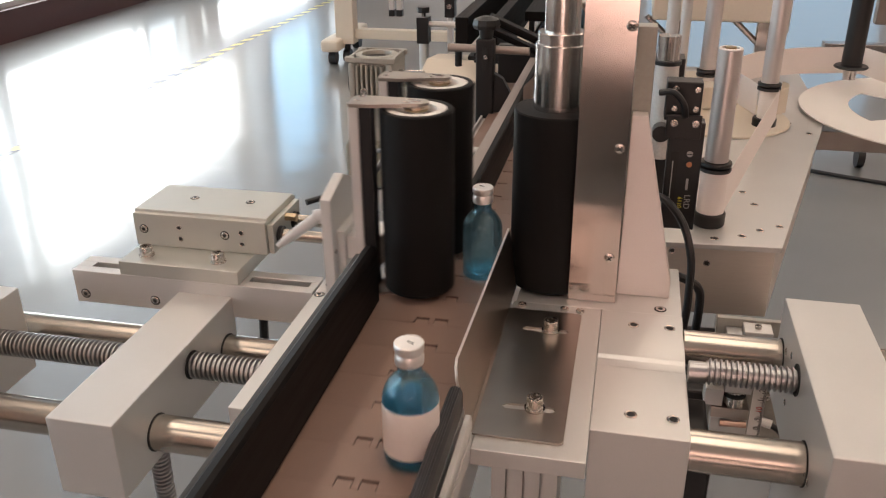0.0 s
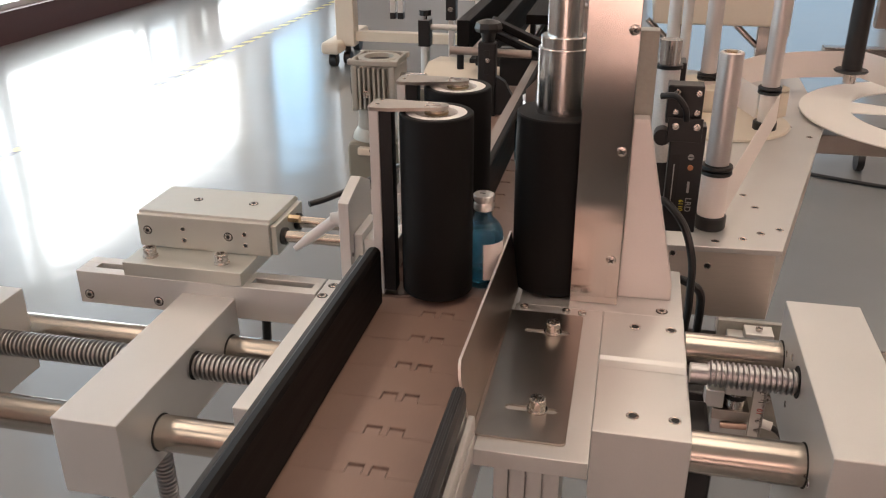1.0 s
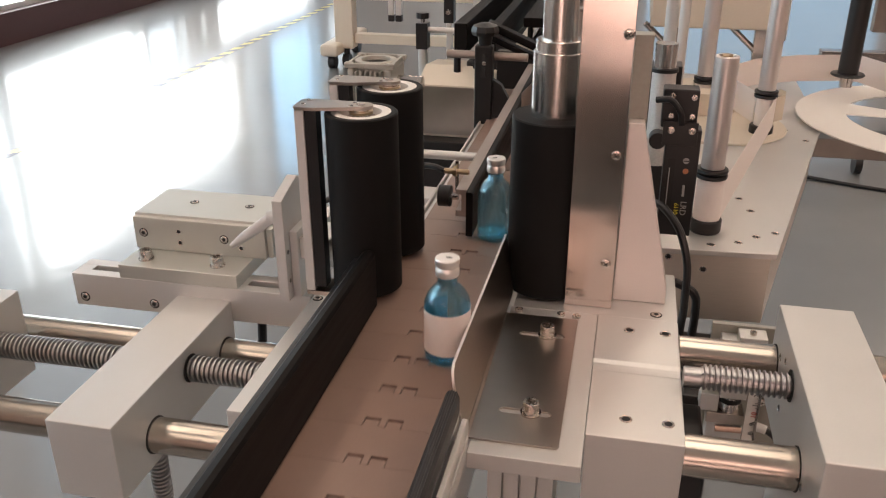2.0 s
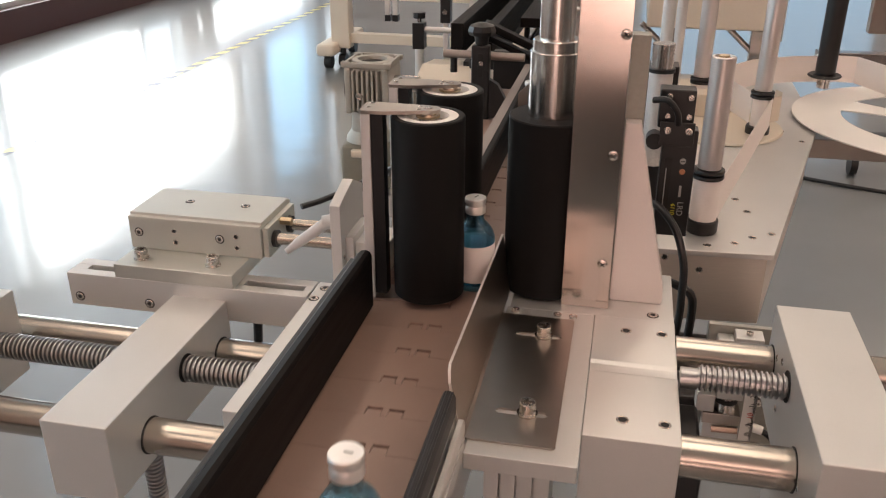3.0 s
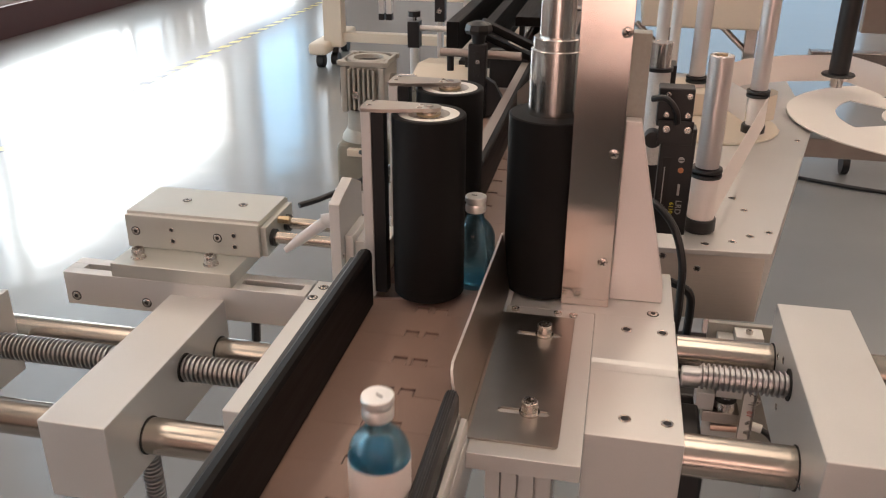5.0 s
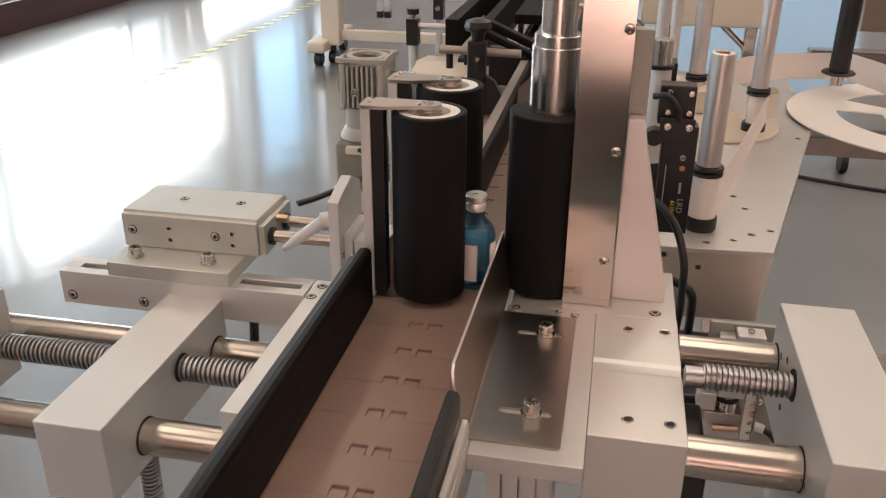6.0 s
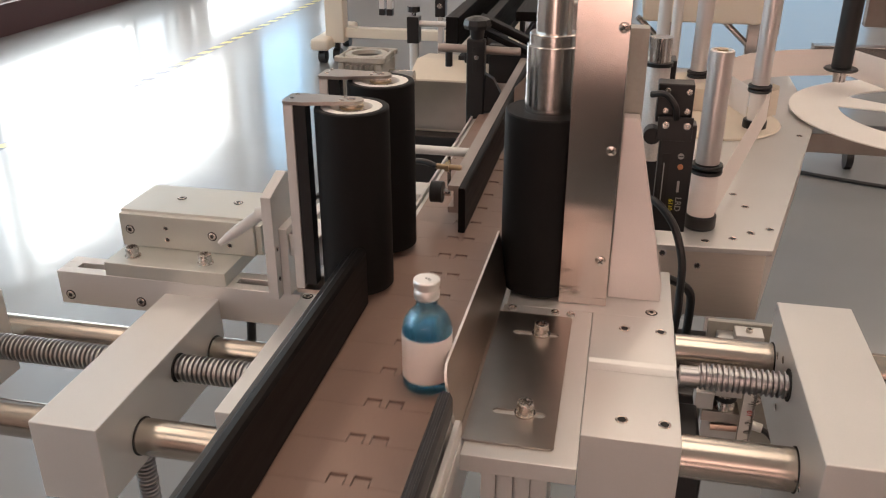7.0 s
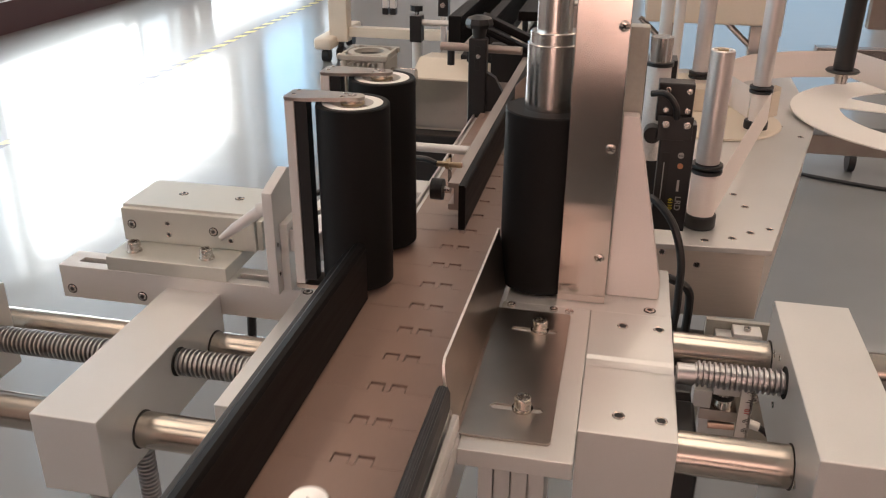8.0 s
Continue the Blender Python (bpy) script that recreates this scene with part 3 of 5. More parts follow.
def build_carriage():
    """The moving pressing unit: two rubber rollers on arms, brackets, clamp plate and the cylinder's rods."""
    c = thing("press_carriage", 0, 0, 0, "moving press carriage with two black rubber rollers", "roller carriage")
    rollers = []
    r, z0, z1 = 0.0282, 0.9055, 1.0525
    for y in (0.2155, 0.2965):
        bm = bmesh.new()
        lathe(bm, [(0.0075, 0.001), (0.0235, 0.0), (r - 0.001, 0.0), (r, 0.001), (r, z1 - z0 - 0.001), (r - 0.001, z1 - z0), (0.0232, z1 - z0), (0.0232, z1 - z0 - 0.002)], 64)
        ob = part("rubber_roller", bm, RUBBER, c, "black rubber sleeve roller")
        ob.matrix_parent_inverse = Matrix()
        ob.location = (0, y, z0)
        bm = bmesh.new()
        h = z1 - z0
        lathe(bm, [(0.0231, h - 0.003), (0.0231, h - 0.0004), (0.0160, h - 0.0004), (0.0152, h - 0.004), (0.0150, h - 0.009), (0.004, h - 0.009)], 48)
        core = part("core", bm, WHITE_PL, ob, "white plastic roller core")
        core.matrix_parent_inverse = Matrix()
        bm = bmesh.new()
        lathe(bm, [(0.0149, h - 0.0085), (0.0130, h - 0.005), (0.010, h - 0.0055), (0.0095, h - 0.0075), (0.004, h - 0.0075)], 36)
        bear = part("bearing", bm, STEEL, ob, "steel ball bearing")
        bear.matrix_parent_inverse = Matrix()
        rollers.append((ob, y, z0))
    for i, y in enumerate((0.2155, 0.2965)):
        yy = y - 0.004
        bx = -0.0405
        part("bracket_plate", B(bx - 0.0080, bx - 0.0005, yy - 0.012, yy + 0.012, 0.9022, 1.0548, bevel=0.0005), ALU_BRUSHED, c, "upright brushed aluminium bracket")
        part("bracket_web", B(bx - 0.0003, bx + 0.0092, yy - 0.0110, yy, 0.9060, 1.0546), BLACK, c, "black plastic bracket web")
        bm = bmesh.new()
        pts = ring_outline(0.002, y, 0.0075, -90, 90, 10) + [(-0.032, yy + 0.013)] + [(-0.0475, yy + 0.013), (-0.0495, yy + 0.010), (-0.0495, yy - 0.010), (-0.0475, yy - 0.0125), (-0.032, yy - 0.0125)]
        prism(bm, pts, 1.0550, 1.0576)
        part("top_arm", bm, STEEL_SHEET, c, "bent stainless top arm")
        bm = bmesh.new()
        prism(bm, pts, 0.8985, 0.9020)
        part("bottom_arm", bm, STEEL_SHEET, c)
        part("axle", T((0, y, 0.902), (0, y, 1.0582), 0.0034, n=18), STEEL, c)
        part("axle_nut", T((0, y, 1.0455), (0, y, 1.0546), 0.0062, n=12), SCREW, c, "steel axle nut")
        part("axle_washer", T((0, y, 1.0512), (0, y, 1.0528), 0.0092, n=24), BRASS, c, "brass thrust washer")
        for dx, dy in ((-0.044, 0.006), (-0.044, -0.006), (-0.006, 0.0045), (-0.006, -0.0045)):
            sunk_hole(c, dx, y + dy - 0.001, 1.0576, 0.0018, name="rivet")
    part("bracket_link", B(-0.0482, -0.0415, 0.2237, 0.2804, 0.9025, 0.93, bevel=0.0006), ALU, c)
    bm = bmesh.new()
    prism(bm, [(0.236, 0.868), (0.300, 0.868), (0.300, 0.962), (0.274, 0.9745), (0.248, 0.9675), (0.236, 0.9635)], -0.0900, -0.0808, "x", 0.0006)
    part("clamp_plate", bm, ALU_BRUSHED, c, "upright aluminium clamp plate")
    part("clamp_step", B(-0.0806, -0.0732, 0.246, 0.292, 0.868, 0.932, bevel=0.0006), ALU, c)
    part("clamp_key", B(-0.0730, -0.0487, 0.250, 0.288, 0.905, 0.926, bevel=0.0006), ALU, c)
    for z in (0.887, 0.915):
        sunk_hole(c, -0.0806, 0.2405, z, 0.0022, up=(1, 0, 0), name="clamp_hole")
    for y in (0.315, 0.352):
        part("piston_rod", T((-0.245, y, 0.892), (-0.0850, y, 0.892), 0.0058, n=24), CHROME, c, "polished piston rod")
    part("rod_plate", B(-0.0900, -0.0808, 0.3003, 0.372, 0.878, 0.906, bevel=0.0006), ALU, c)
    bm = bmesh.new()
    tube(bm, (-0.0900, 0.258, 0.941), (-0.1035, 0.254, 0.940), 0.0072, 0.0060, 18)
    tube(bm, (-0.0990, 0.255, 0.9405), (-0.1200, 0.242, 0.926), 0.0052, 0.0046, 16)
    tube(bm, (-0.1200, 0.242, 0.926), (-0.1310, 0.235, 0.918), 0.0046, 0.0024, 16)
    part("clamp_lever", bm, LEVER, c, "grey plastic clamping lever")
    bm = bmesh.new()
    tube(bm, (-0.0895, 0.292, 0.945), (-0.108, 0.290, 0.941), 0.0055, 0.0030, 16)
    part("clamp_lever", bm, LEVER, c, "grey plastic clamping lever")
    return c, rollers


# ---------- right side ----------
def build_right():
    ba = thing("guide_base_plate", 0.083, 0.15, 0.862, "aluminium base plate beside the chain", "machine plate")
    part("plate_body", B(0.0470, 0.1203, 0.0465, 0.2500, 0.866, 0.8788, bevel=0.0006), ALU, ba)
    part("rear_plate", B(0.0490, 0.1850, 0.2500, 0.340, 0.862, 0.8788, bevel=0.0003), ALU, ba)
    for x, y in ((0.0545, 0.2435), (0.0900, 0.2425), (0.1030, 0.2415)):
        cap_screw(ba, x, y, 0.8788, 0.0035, 0.002, name="button_screw")
    flush_socket(ba, 0.1680, 0.2592, 0.8789, 0.0050, name="socket_screw")

    gd = thing("bent_steel_guide", 0.07, 0.16, 0.87, "bent stainless sheet guide with two slots and screws", "guide plate")
    bm = bmesh.new()
    zl, zt, t = 0.8790, 0.9300, 0.0016
    x0, x1, y0, y1 = 0.0455, 0.1020, 0.0605, 0.2345
    slots = ((0.0925, 0.0990), (0.2000, 0.2060))
    sx0, sx1 = 0.0605, 0.0965
    box(bm, x0, sx0, y0, y1, zl, zl + t)
    box(bm, sx1, x1, y0, y1, zl, zl + t)
    for a, b in ((y0, slots[0][0]), (slots[0][1], slots[1][0]), (slots[1][1], y1)):
        box(bm, sx0, sx1, a, b, zl, zl + t)
    for a, b in slots:
        for x in (sx0, sx1):
            k = 1 if x < 0.07 else -1
            for yy, f in ((a, 1), (b, -1)):
                prism(bm, [(x, yy), (x + k * 0.0022, yy), (x, yy + f * 0.0022)], zl, zl + t)
    prism(bm, [(x1, y0), (x1 + 0.0018, y0 + 0.0007), (x1 + 0.0028, y0 + 0.0028), (x1 + 0.0028, y1 - 0.0028), (x1 + 0.0018, y1 - 0.0007), (x1, y1)], zl, zl + t)
    # bend and flange, leaning over the edge of the chain, its near corner rounded
    prism(bm, [(x0, zl), (x0, zl + t), (x0 - 0.0016, zl + 0.0038), (x0 - 0.0034, zl + 0.0030), (x0 - 0.0022, zl + 0.0008)], y0, y1, "y")
    fl = [(y0, zl + 0.003), (y0, 0.914), (y0 + 0.0010, 0.921), (y0 + 0.0045, 0.927), (y0 + 0.0095, zt), (0.284, zt), (0.284, 0.8805), (y1, 0.8805), (y1, zl + 0.003)]
    n0 = set(bm.verts)
    prism(bm, fl, 0.0, 0.0014, "x")
    for v in bm.verts:
        if v not in n0:
            v.co.x += x0 - 0.0034 - 0.0093 * min(1.0, max(0.0, (v.co.z - zl) / 0.0510)) + 0.0022 * (v.co.y - y0) / 0.22
    part("sheet", bm, STEEL_SHEET, gd)
    # thin pale strip paints the light caught by the sheet's edge
    bm = bmesh.new()
    edge = [(y0 - 0.0005, 0.8860), (y0 - 0.0005, 0.914), (y0 + 0.0005, 0.9214), (y0 + 0.0041, 0.9275), (y0 + 0.0093, zt + 0.0005), (0.284, zt + 0.0005)]
    inner = [(0.284, zt + 0.0001), (y0 + 0.0095, zt + 0.0001), (y0 + 0.0044, 0.9271), (y0 + 0.0009, 0.9211), (y0 - 0.0001, 0.914), (y0 - 0.0001, 0.8860)]
    prism(bm, edge + inner, -0.0002, 0.0016, "x")
    for v in bm.verts:
        v.co.x += x0 - 0.0034 - 0.0093 * min(1.0, max(0.0, (v.co.z - zl) / 0.0510)) + 0.0022 * (v.co.y - y0) / 0.22
    part("glint_strip", bm, EDGE_GLINT, gd, "thin bright strip imitating the highlight on the sheet's edge")
    for y in (0.0955, 0.2028):
        part("washer", T((0.0825, y, 0.8807), (0.0825, y, 0.8820), 0.0072, n=28), STEEL, gd)
        cap_screw(gd, 0.0825, y, 0.8820, 0.0057, 0.0085)

    # near black guide on its aluminium rail
    ng = thing("near_guide", 0.04, -0.1, ZB, "ribbed black rubber guide strip on an aluminium rail", "guide rail")
    bm = bmesh.new()
    prism(bm, [(0.0330, 0.903), (0.0410, 0.903), (0.0425, 0.910), (0.0425, 0.921), (0.0410, 0.9245), (0.0375, 0.9258), (0.0345, 0.9245), (0.0330, 0.921)], -0.60, 0.0460, "y", 0.0006)
    for k in range(4):
        box(bm, 0.0355 + 0.0016 * k, 0.0361 + 0.0016 * k, -0.60, 0.0455, 0.9240, 0.9254 + 0.0003 * (k in (1, 2)))
    part("rubber_strip", bm, RUBBER_GREY, ng)
    bm = bmesh.new()
    prism(bm, [(0.0427, 0.872), (0.0470, 0.872), (0.0470, 0.887), (0.0455, 0.887), (0.0455, 0.890), (0.0470, 0.890), (0.0470, 0.898), (0.0460, 0.9000), (0.0427, 0.9000)], -0.60, 0.0530, "y", 0.0003)
    part("rail", bm, ALU_BRUSHED, ng, "grooved aluminium rail")

    cb = thing("clamp_block", 0.153, 0.165, 0.80, "aluminium clamp block with a shallow groove and threaded holes", "machine block")
    bm = bmesh.new()
    prism(bm, [(0.0815, 0.802), (0.2496, 0.802), (0.2496, 0.8792), (0.1795, 0.8792), (0.1760, 0.8772), (0.1660, 0.8772), (0.1625, 0.8792), (0.0815, 0.8792)], 0.1206, 0.1854, "x", 0.0007)
    part("block_body", bm, ALU, cb)
    for x in (0.1467, 0.1749):
        for y in (0.1038, 0.2277):
            sunk_hole(cb, x, y, 0.8793, 0.0040)
    rs = thing("right_rod_slide", 0.27, 0.14, 0.83, "aluminium end block on two steel rods and a lead screw", "machine slide")
    part("end_block", B(0.2588, 0.3129, 0.0402, 0.2378, 0.826, 0.9107, bevel=0.0009), ALU, rs)
    for y, z in ((0.0975, 0.8610), (0.2175, 0.8690)):
        part("guide_rod", T((0.1856, y, z), (0.2640, y, z), 0.0145, n=36), CHROME, rs, "polished steel guide rod")
        part("bore_gap", T((0.2580, y, z), (0.2592, y, z), 0.0153, n=32), GAP, rs)
        part("guide_rod", T((0.3131, y, z), (0.60, y, z), 0.0145, n=36), CHROME, rs, "polished steel guide rod")
    bm = bmesh.new()
    lead_screw(bm, 0.1975, 0.268, 0.1545, 0.8885, 0.0094, 0.0037)
    part("lead_screw", bm, ZINC, rs, "bright threaded lead screw")
    part("screw_journal", T((0.1856, 0.1545, 0.887), (0.1975, 0.1545, 0.887), 0.0078, n=24), ZINC, rs)
    part("bore_gap", T((0.2580, 0.1545, 0.889), (0.2592, 0.1545, 0.889), 0.0115, n=32), GAP, rs)
    for y, z in ((0.181, 0.893), (0.176, 0.856), (0.078, 0.862), (0.2, 0.885)):
        sunk_hole(rs, 0.2586, y, z, 0.0026, up=(-1, 0, 0), name="pin_hole")
    part("support", B(0.265, 0.305, 0.09, 0.20, 0.0, 0.8258, bevel=0.002), ALU, rs)

    # frame below
    fr = thing("extrusion_frame", 0.08, 0.15, 0, "slotted aluminium extrusion post under the plate", "machine frame")
    bm = bmesh.new()
    for k in range(4):
        box(bm, 0.052 + 0.0125 * k, 0.0625 + 0.0125 * k, 0.105, 0.16, 0.0, 0.8558)
    box(bm, 0.055, 0.098, 0.112, 0.155, 0.0, 0.855)
    part("post", bm, ALU, fr)
    part("cross_rail", B(0.06, 0.40, 0.245, 0.285, 0.60, 0.64, bevel=0.002), ALU, fr)
    part("motor_block", B(0.1870, 0.2060, 0.118, 0.196, 0.50, 0.8380, bevel=0.003), BLACK, fr, "black motor housing")
    part("shelf", B(0.19, 0.42, 0.30, 0.46, 0.70, 0.712, bevel=0.001), ALU, fr)
    part("back_plate", B(0.222, 0.300, 0.3185, 0.3240, 0.712, 0.845, bevel=0.0006), ALU_PAINT, fr, "grey upright plate")
    part("head_block", B(0.2440, 0.2680, 0.3000, 0.3183, 0.822, 0.8430, bevel=0.0008), ALU, fr)
    part("head_step", B(0.2300, 0.2438, 0.3000, 0.3183, 0.826, 0.8370, bevel=0.0008), ALU, fr)
    part("nut_block", B(0.2180, 0.2345, 0.3000, 0.3183, 0.763, 0.7810, bevel=0.0008), ALU, fr)
    part("cap_plate", B(0.2348, 0.2580, 0.3000, 0.3183, 0.7785, 0.7880, bevel=0.0006), ALU, fr)
    part("turned_knob", T((0.2450, 0.3085, 0.7630), (0.2450, 0.3085, 0.7783), 0.0095, n=28), SCREW, fr, "turned steel adjusting knob")
    part("knob_ring", T((0.2450, 0.3085, 0.7725), (0.2450, 0.3085, 0.7772), 0.0101, n=28), GAP, fr)
    part("cross_strip", B(0.2250, 0.2580, 0.2980, 0.3183, 0.7522, 0.7628, bevel=0.0005), STEEL_SHEET, fr, "brownish satin strip")
    part("lower_block", B(0.2260, 0.2585, 0.3000, 0.3183, 0.7122, 0.7520, bevel=0.0008), ALU, fr)
    part("pin", T((0.2340, 0.2968, 0.7470), (0.2570, 0.2968, 0.7480), 0.0030, n=14), COPPER, fr, "copper coloured pin")
    part("cable_gland", T((0.2680, 0.3010, 0.7520), (0.2790, 0.2990, 0.7500), 0.0042, n=18), WHITE_PL, fr, "white cable gland")
    bm = bmesh.new()
    path_tube(bm, [(0.278, 0.2990, 0.7502), (0.286, 0.2980, 0.7450), (0.293, 0.3000, 0.7340), (0.296, 0.3080, 0.7150)], 0.0028)
    part("gland_cable", bm, BLACK, fr, "black cable from the gland")
    cap_screw(fr, 0.2740, 0.3184, 0.768, 0.0040, 0.003, up=(0, -1, 0))
    cap_screw(fr, 0.2560, 0.3085, 0.8430, 0.0030, 0.003)
    part("drive_housing", B(0.205, 0.31, 0.34, 0.47, 0.715, 0.751, bevel=0.003), BLACK, fr, "dark drive housing")

    # scale strip
    sc = thing("scale_strip", 0.265, 0.28, 0.76, "white measuring tape strip with black and red numbers", "ruler")
    bm = bmesh.new()
    box(bm, 0.2555, 0.2665, 0.2795, 0.2801, 0.715, 0.835)
    part("strip", bm, WHITE_PL, sc)
    bm = bmesh.new()
    for k in range(110):
        w = 0.0045 if k % 10 == 0 else (0.0034 if k % 5 == 0 else 0.0022)
        box(bm, 0.2663 - w, 0.2663, 0.2790, 0.2794, 0.7200 + 0.001 * k, 0.7203 + 0.001 * k)
    part("graduations", bm, GAP, sc)
    for k, ch in enumerate(("7", "8", "9", "10", "1", "2")):
        writing(sc, ch, 0.0065, pose(0.2625, 0.2789, 0.7480 + 0.010 * k) @ Matrix.Rotation(radians(90), 4, "X") @ Matrix.Rotation(radians(90), 4, "Z"), RED if ch == "10" else GAP)

    # column, drive roller and gusset
    dr = thing("drive_roller", 0.0725, 0.2965, 0.88, "black rubber drive roller on a turned steel shaft", "roller")
    bm = bmesh.new()
    R = 0.0360
    lathe(bm, [(0.0, 0.0), (R - 0.001, 0.0), (R, 0.001), (R, 0.1535), (R - 0.001, 0.1545), (0.016, 0.1545)], 72)
    a = part("rubber_sleeve", bm, RUBBER, dr)
    a.matrix_parent_inverse = Matrix()
    bm = bmesh.new()
    lathe(bm, [(0.0, 0.15), (0.0205, 0.15), (0.0205, 0.2065), (0.0200, 0.207), (0.0188, 0.2072), (0.0188, 0.2155), (0.0180, 0.2163), (0.0140, 0.2163), (0.0140, 0.36), (0, 0.36)], 56)
    b = part("steel_shaft", bm, CHROME_UP, dr, "turned stainless shaft with a collar")
    b.matrix_parent_inverse = Matrix()
    dr.location = (0.0725, 0.2965, 0.8815)

    co = thing("column", 0.11, 0.27, 0.879, "brushed stainless column cover with cross-head screws", "machine column")
    part("front_sheet", B(0.0910, 0.1306, 0.2625, 0.2645, 0.8790, 1.32, bevel=0.0004), COLUMN_STEEL, co)
    part("side_sheet", B(0.1286, 0.1306, 0.2647, 0.2950, 0.8790, 1.32), STEEL, co)
    for x, z in ((0.1268, 1.1090), (0.1250, 1.0150), (0.1238, 0.9205)):
        bm = bmesh.new()
        m = Matrix.Translation((x - 0.0008, 0.2624, z)) @ Matrix.Rotation(radians(90), 4, "X")
        lathe(bm, [(0.0042, 0), (0.0040, 0.0007), (0.0028, 0.0013), (0, 0.0016)], 24)
        bm.transform(m)
        s = part("cross_head_screw", bm, SCREW, co)
        bm = bmesh.new()
        box(bm, -0.0024, 0.0024, -0.0004, 0.0004, 0.0012, 0.0018)
        box(bm, -0.0004, 0.0004, -0.0024, 0.0024, 0.0012, 0.0018)
        bm.transform(m @ Matrix.Rotation(radians(38), 4, "Z"))
        part("cross_slot", bm, GAP, s)
    gu = thing("gusset", 0.15, 0.283, 0.879, "tapered aluminium gusset plate with an upright bar", "machine bracket")
    bm = bmesh.new()
    prism(bm, [(0.1310, 0.8790), (0.1752, 0.8790), (0.1752, 0.8935), (0.1438, 1.0368), (0.1316, 1.0368)], 0.2800, 0.2940, "y", 0.0006)
    part("gusset_plate", bm, GUSSET_LIT_ALU, gu)
    # the darker grey carries the shade behind the gusset
    part("upright_bar", B(0.1308, 0.1455, 0.2955, 0.3120, 0.8790, 1.1030, bevel=0.0006), ALU_PAINT, gu, "upright aluminium bar, coloured darker for shade")


def writing(parent, text, size, m, mat):
    cu = bpy.data.curves.new("lettering", "FONT")
    cu.body, cu.size, cu.extrude = text, size, 0.0001
    cu.align_x = cu.align_y = "CENTER"
    ob = bpy.data.objects.new("lettering", cu)
    me = bpy.data.meshes.new_from_object(ob)
    bpy.data.objects.remove(ob)
    me.materials.clear()
    me.materials.append(mat)
    o = new("lettering", me)
    o.parent = parent
    o.matrix_parent_inverse = parent.matrix_basis.inverted()
    o.matrix_basis = m
    return o


def build_labeller():
    """The label head behind: table, sensor, posts, paper web and reel."""
    tb = thing("labeller_table", 0.3, 0.8, 0.84, "stainless labelling table with skirt panel and bolt holes", "machine table")
    bm = bmesh.new()
    prism(bm, [(0.165, 0.4875), (0.3010, 0.4960), (0.4310, 1.012), (0.439, 1.35), (0.165, 1.35)], 0.8335, 0.840, "z", 0.0008)
    part("table_top", bm, ALU, tb)
    bm = bmesh.new()
    prism(bm, [(0.172, 0.4955), (0.2960, 0.5030), (0.423, 1.010), (0.431, 1.34), (0.172, 1.34)], 0.752, 0.8333)
    part("skirt", bm, SKIRT, tb)
    for x, y in ((0.262, 0.52), (0.283, 0.54), (0.305, 0.555), (0.232, 0.508), (0.372, 0.98), (0.352, 0.93), (0.395, 0.93), (0.285, 0.62), (0.275, 0.66)):
        sunk_hole(tb, x, y, 0.8401, 0.0042)
    for x, z in ((0.188, 0.827), (0.226, 0.815)):
        sunk_hole(tb, x, 0.4965, z, 0.0035, up=(0, -1, 0))
    for x, y in ((0.20, 0.60), (0.20, 0.95), (0.22, 1.25)):
        part("leg", B(x - 0.02, x + 0.02, y - 0.02, y + 0.02, 0, 0.752, bevel=0.002), ALU, tb)

    def post(name, x, y, z_ring, z_top, r, label, drum=None, mat=POST_ALU, clip=True):
        p = thing(name, x, y, 0.84, label, "guide post")
        bm = bmesh.new()
        lathe(bm, [(0, z_ring + 0.012), (r, z_ring + 0.012), (r, z_top - 0.001), (r - 0.001, z_top), (r * 0.72, z_top), (r * 0.66, z_top - 0.004), (0, z_top - 0.004)], 36, (x, y, 0))
        part("sleeve", bm, mat, p)
        part("end_screw", T((x, y, z_top - 0.004), (x, y, z_top + 0.001), r * 0.45, n=20), BRASS, p)
        for k in (0, 0.0062):
            bm = bmesh.new()
            lathe(bm, [(r * 0.5, z_ring + k), (r * 1.32, z_ring + k + 0.0006), (r * 1.36, z_ring + k + 0.0025), (r * 1.32, z_ring + k + 0.0046), (r * 0.5, z_ring + k + 0.005)], 36, (x, y, 0))
            part("collar", bm, BLACK, p)
        if drum:
            part("paper_drum", T((x, y, 0.853), (x, y, z_ring), drum, n=36), PAPER, p, "label web wound round the post")
        if clip:
            bm = bmesh.new()
            lathe(bm, [(r * 0.5, 0.8402), (r * 1.3, 0.8402), (r * 1.38, 0.842), (r * 1.38, 0.8545), (r * 1.3, 0.856), (r * 0.5, 0.856)], 36, (x, y, 0))
            part("base_collar", bm, BLACK, p)
        return p

    post("guide_post", 0.2275, 0.5490, 0.9040, 1.039, 0.0128, "aluminium guide post with black collars", 0.0150)
    post("guide_post", 0.3320, 0.9520, 0.898, 1.075, 0.0128, "aluminium guide post with black collars", 0.0122)
    post("guide_post", 0.2510, 1.0800, 0.886, 1.12, 0.0130, "aluminium guide post with black collars", 0.0150, clip=False)
    sp = thing("side_post", 0.2, 1.1, 0.84, "slim aluminium upright behind the sensor", "post")
    for x, y, r in ((0.205, 1.02, 0.008), (0.187, 1.06, 0.010)):
        part("upright", T((x, y, 0.84), (x, y, 1.35), r, n=20), ALU_BRUSHED, sp)

    # knurled nip roller behind the gusset
    kn = thing("knurled_roller", 0.167, 0.6, 0.84, "knurled steel roller with a bright cap and black collar", "roller")
    part("knurl", T((0.167, 0.6, 0.90), (0.167, 0.6, 1.008), 0.0135, n=40), KNURL, kn, "pale knurled roller face")
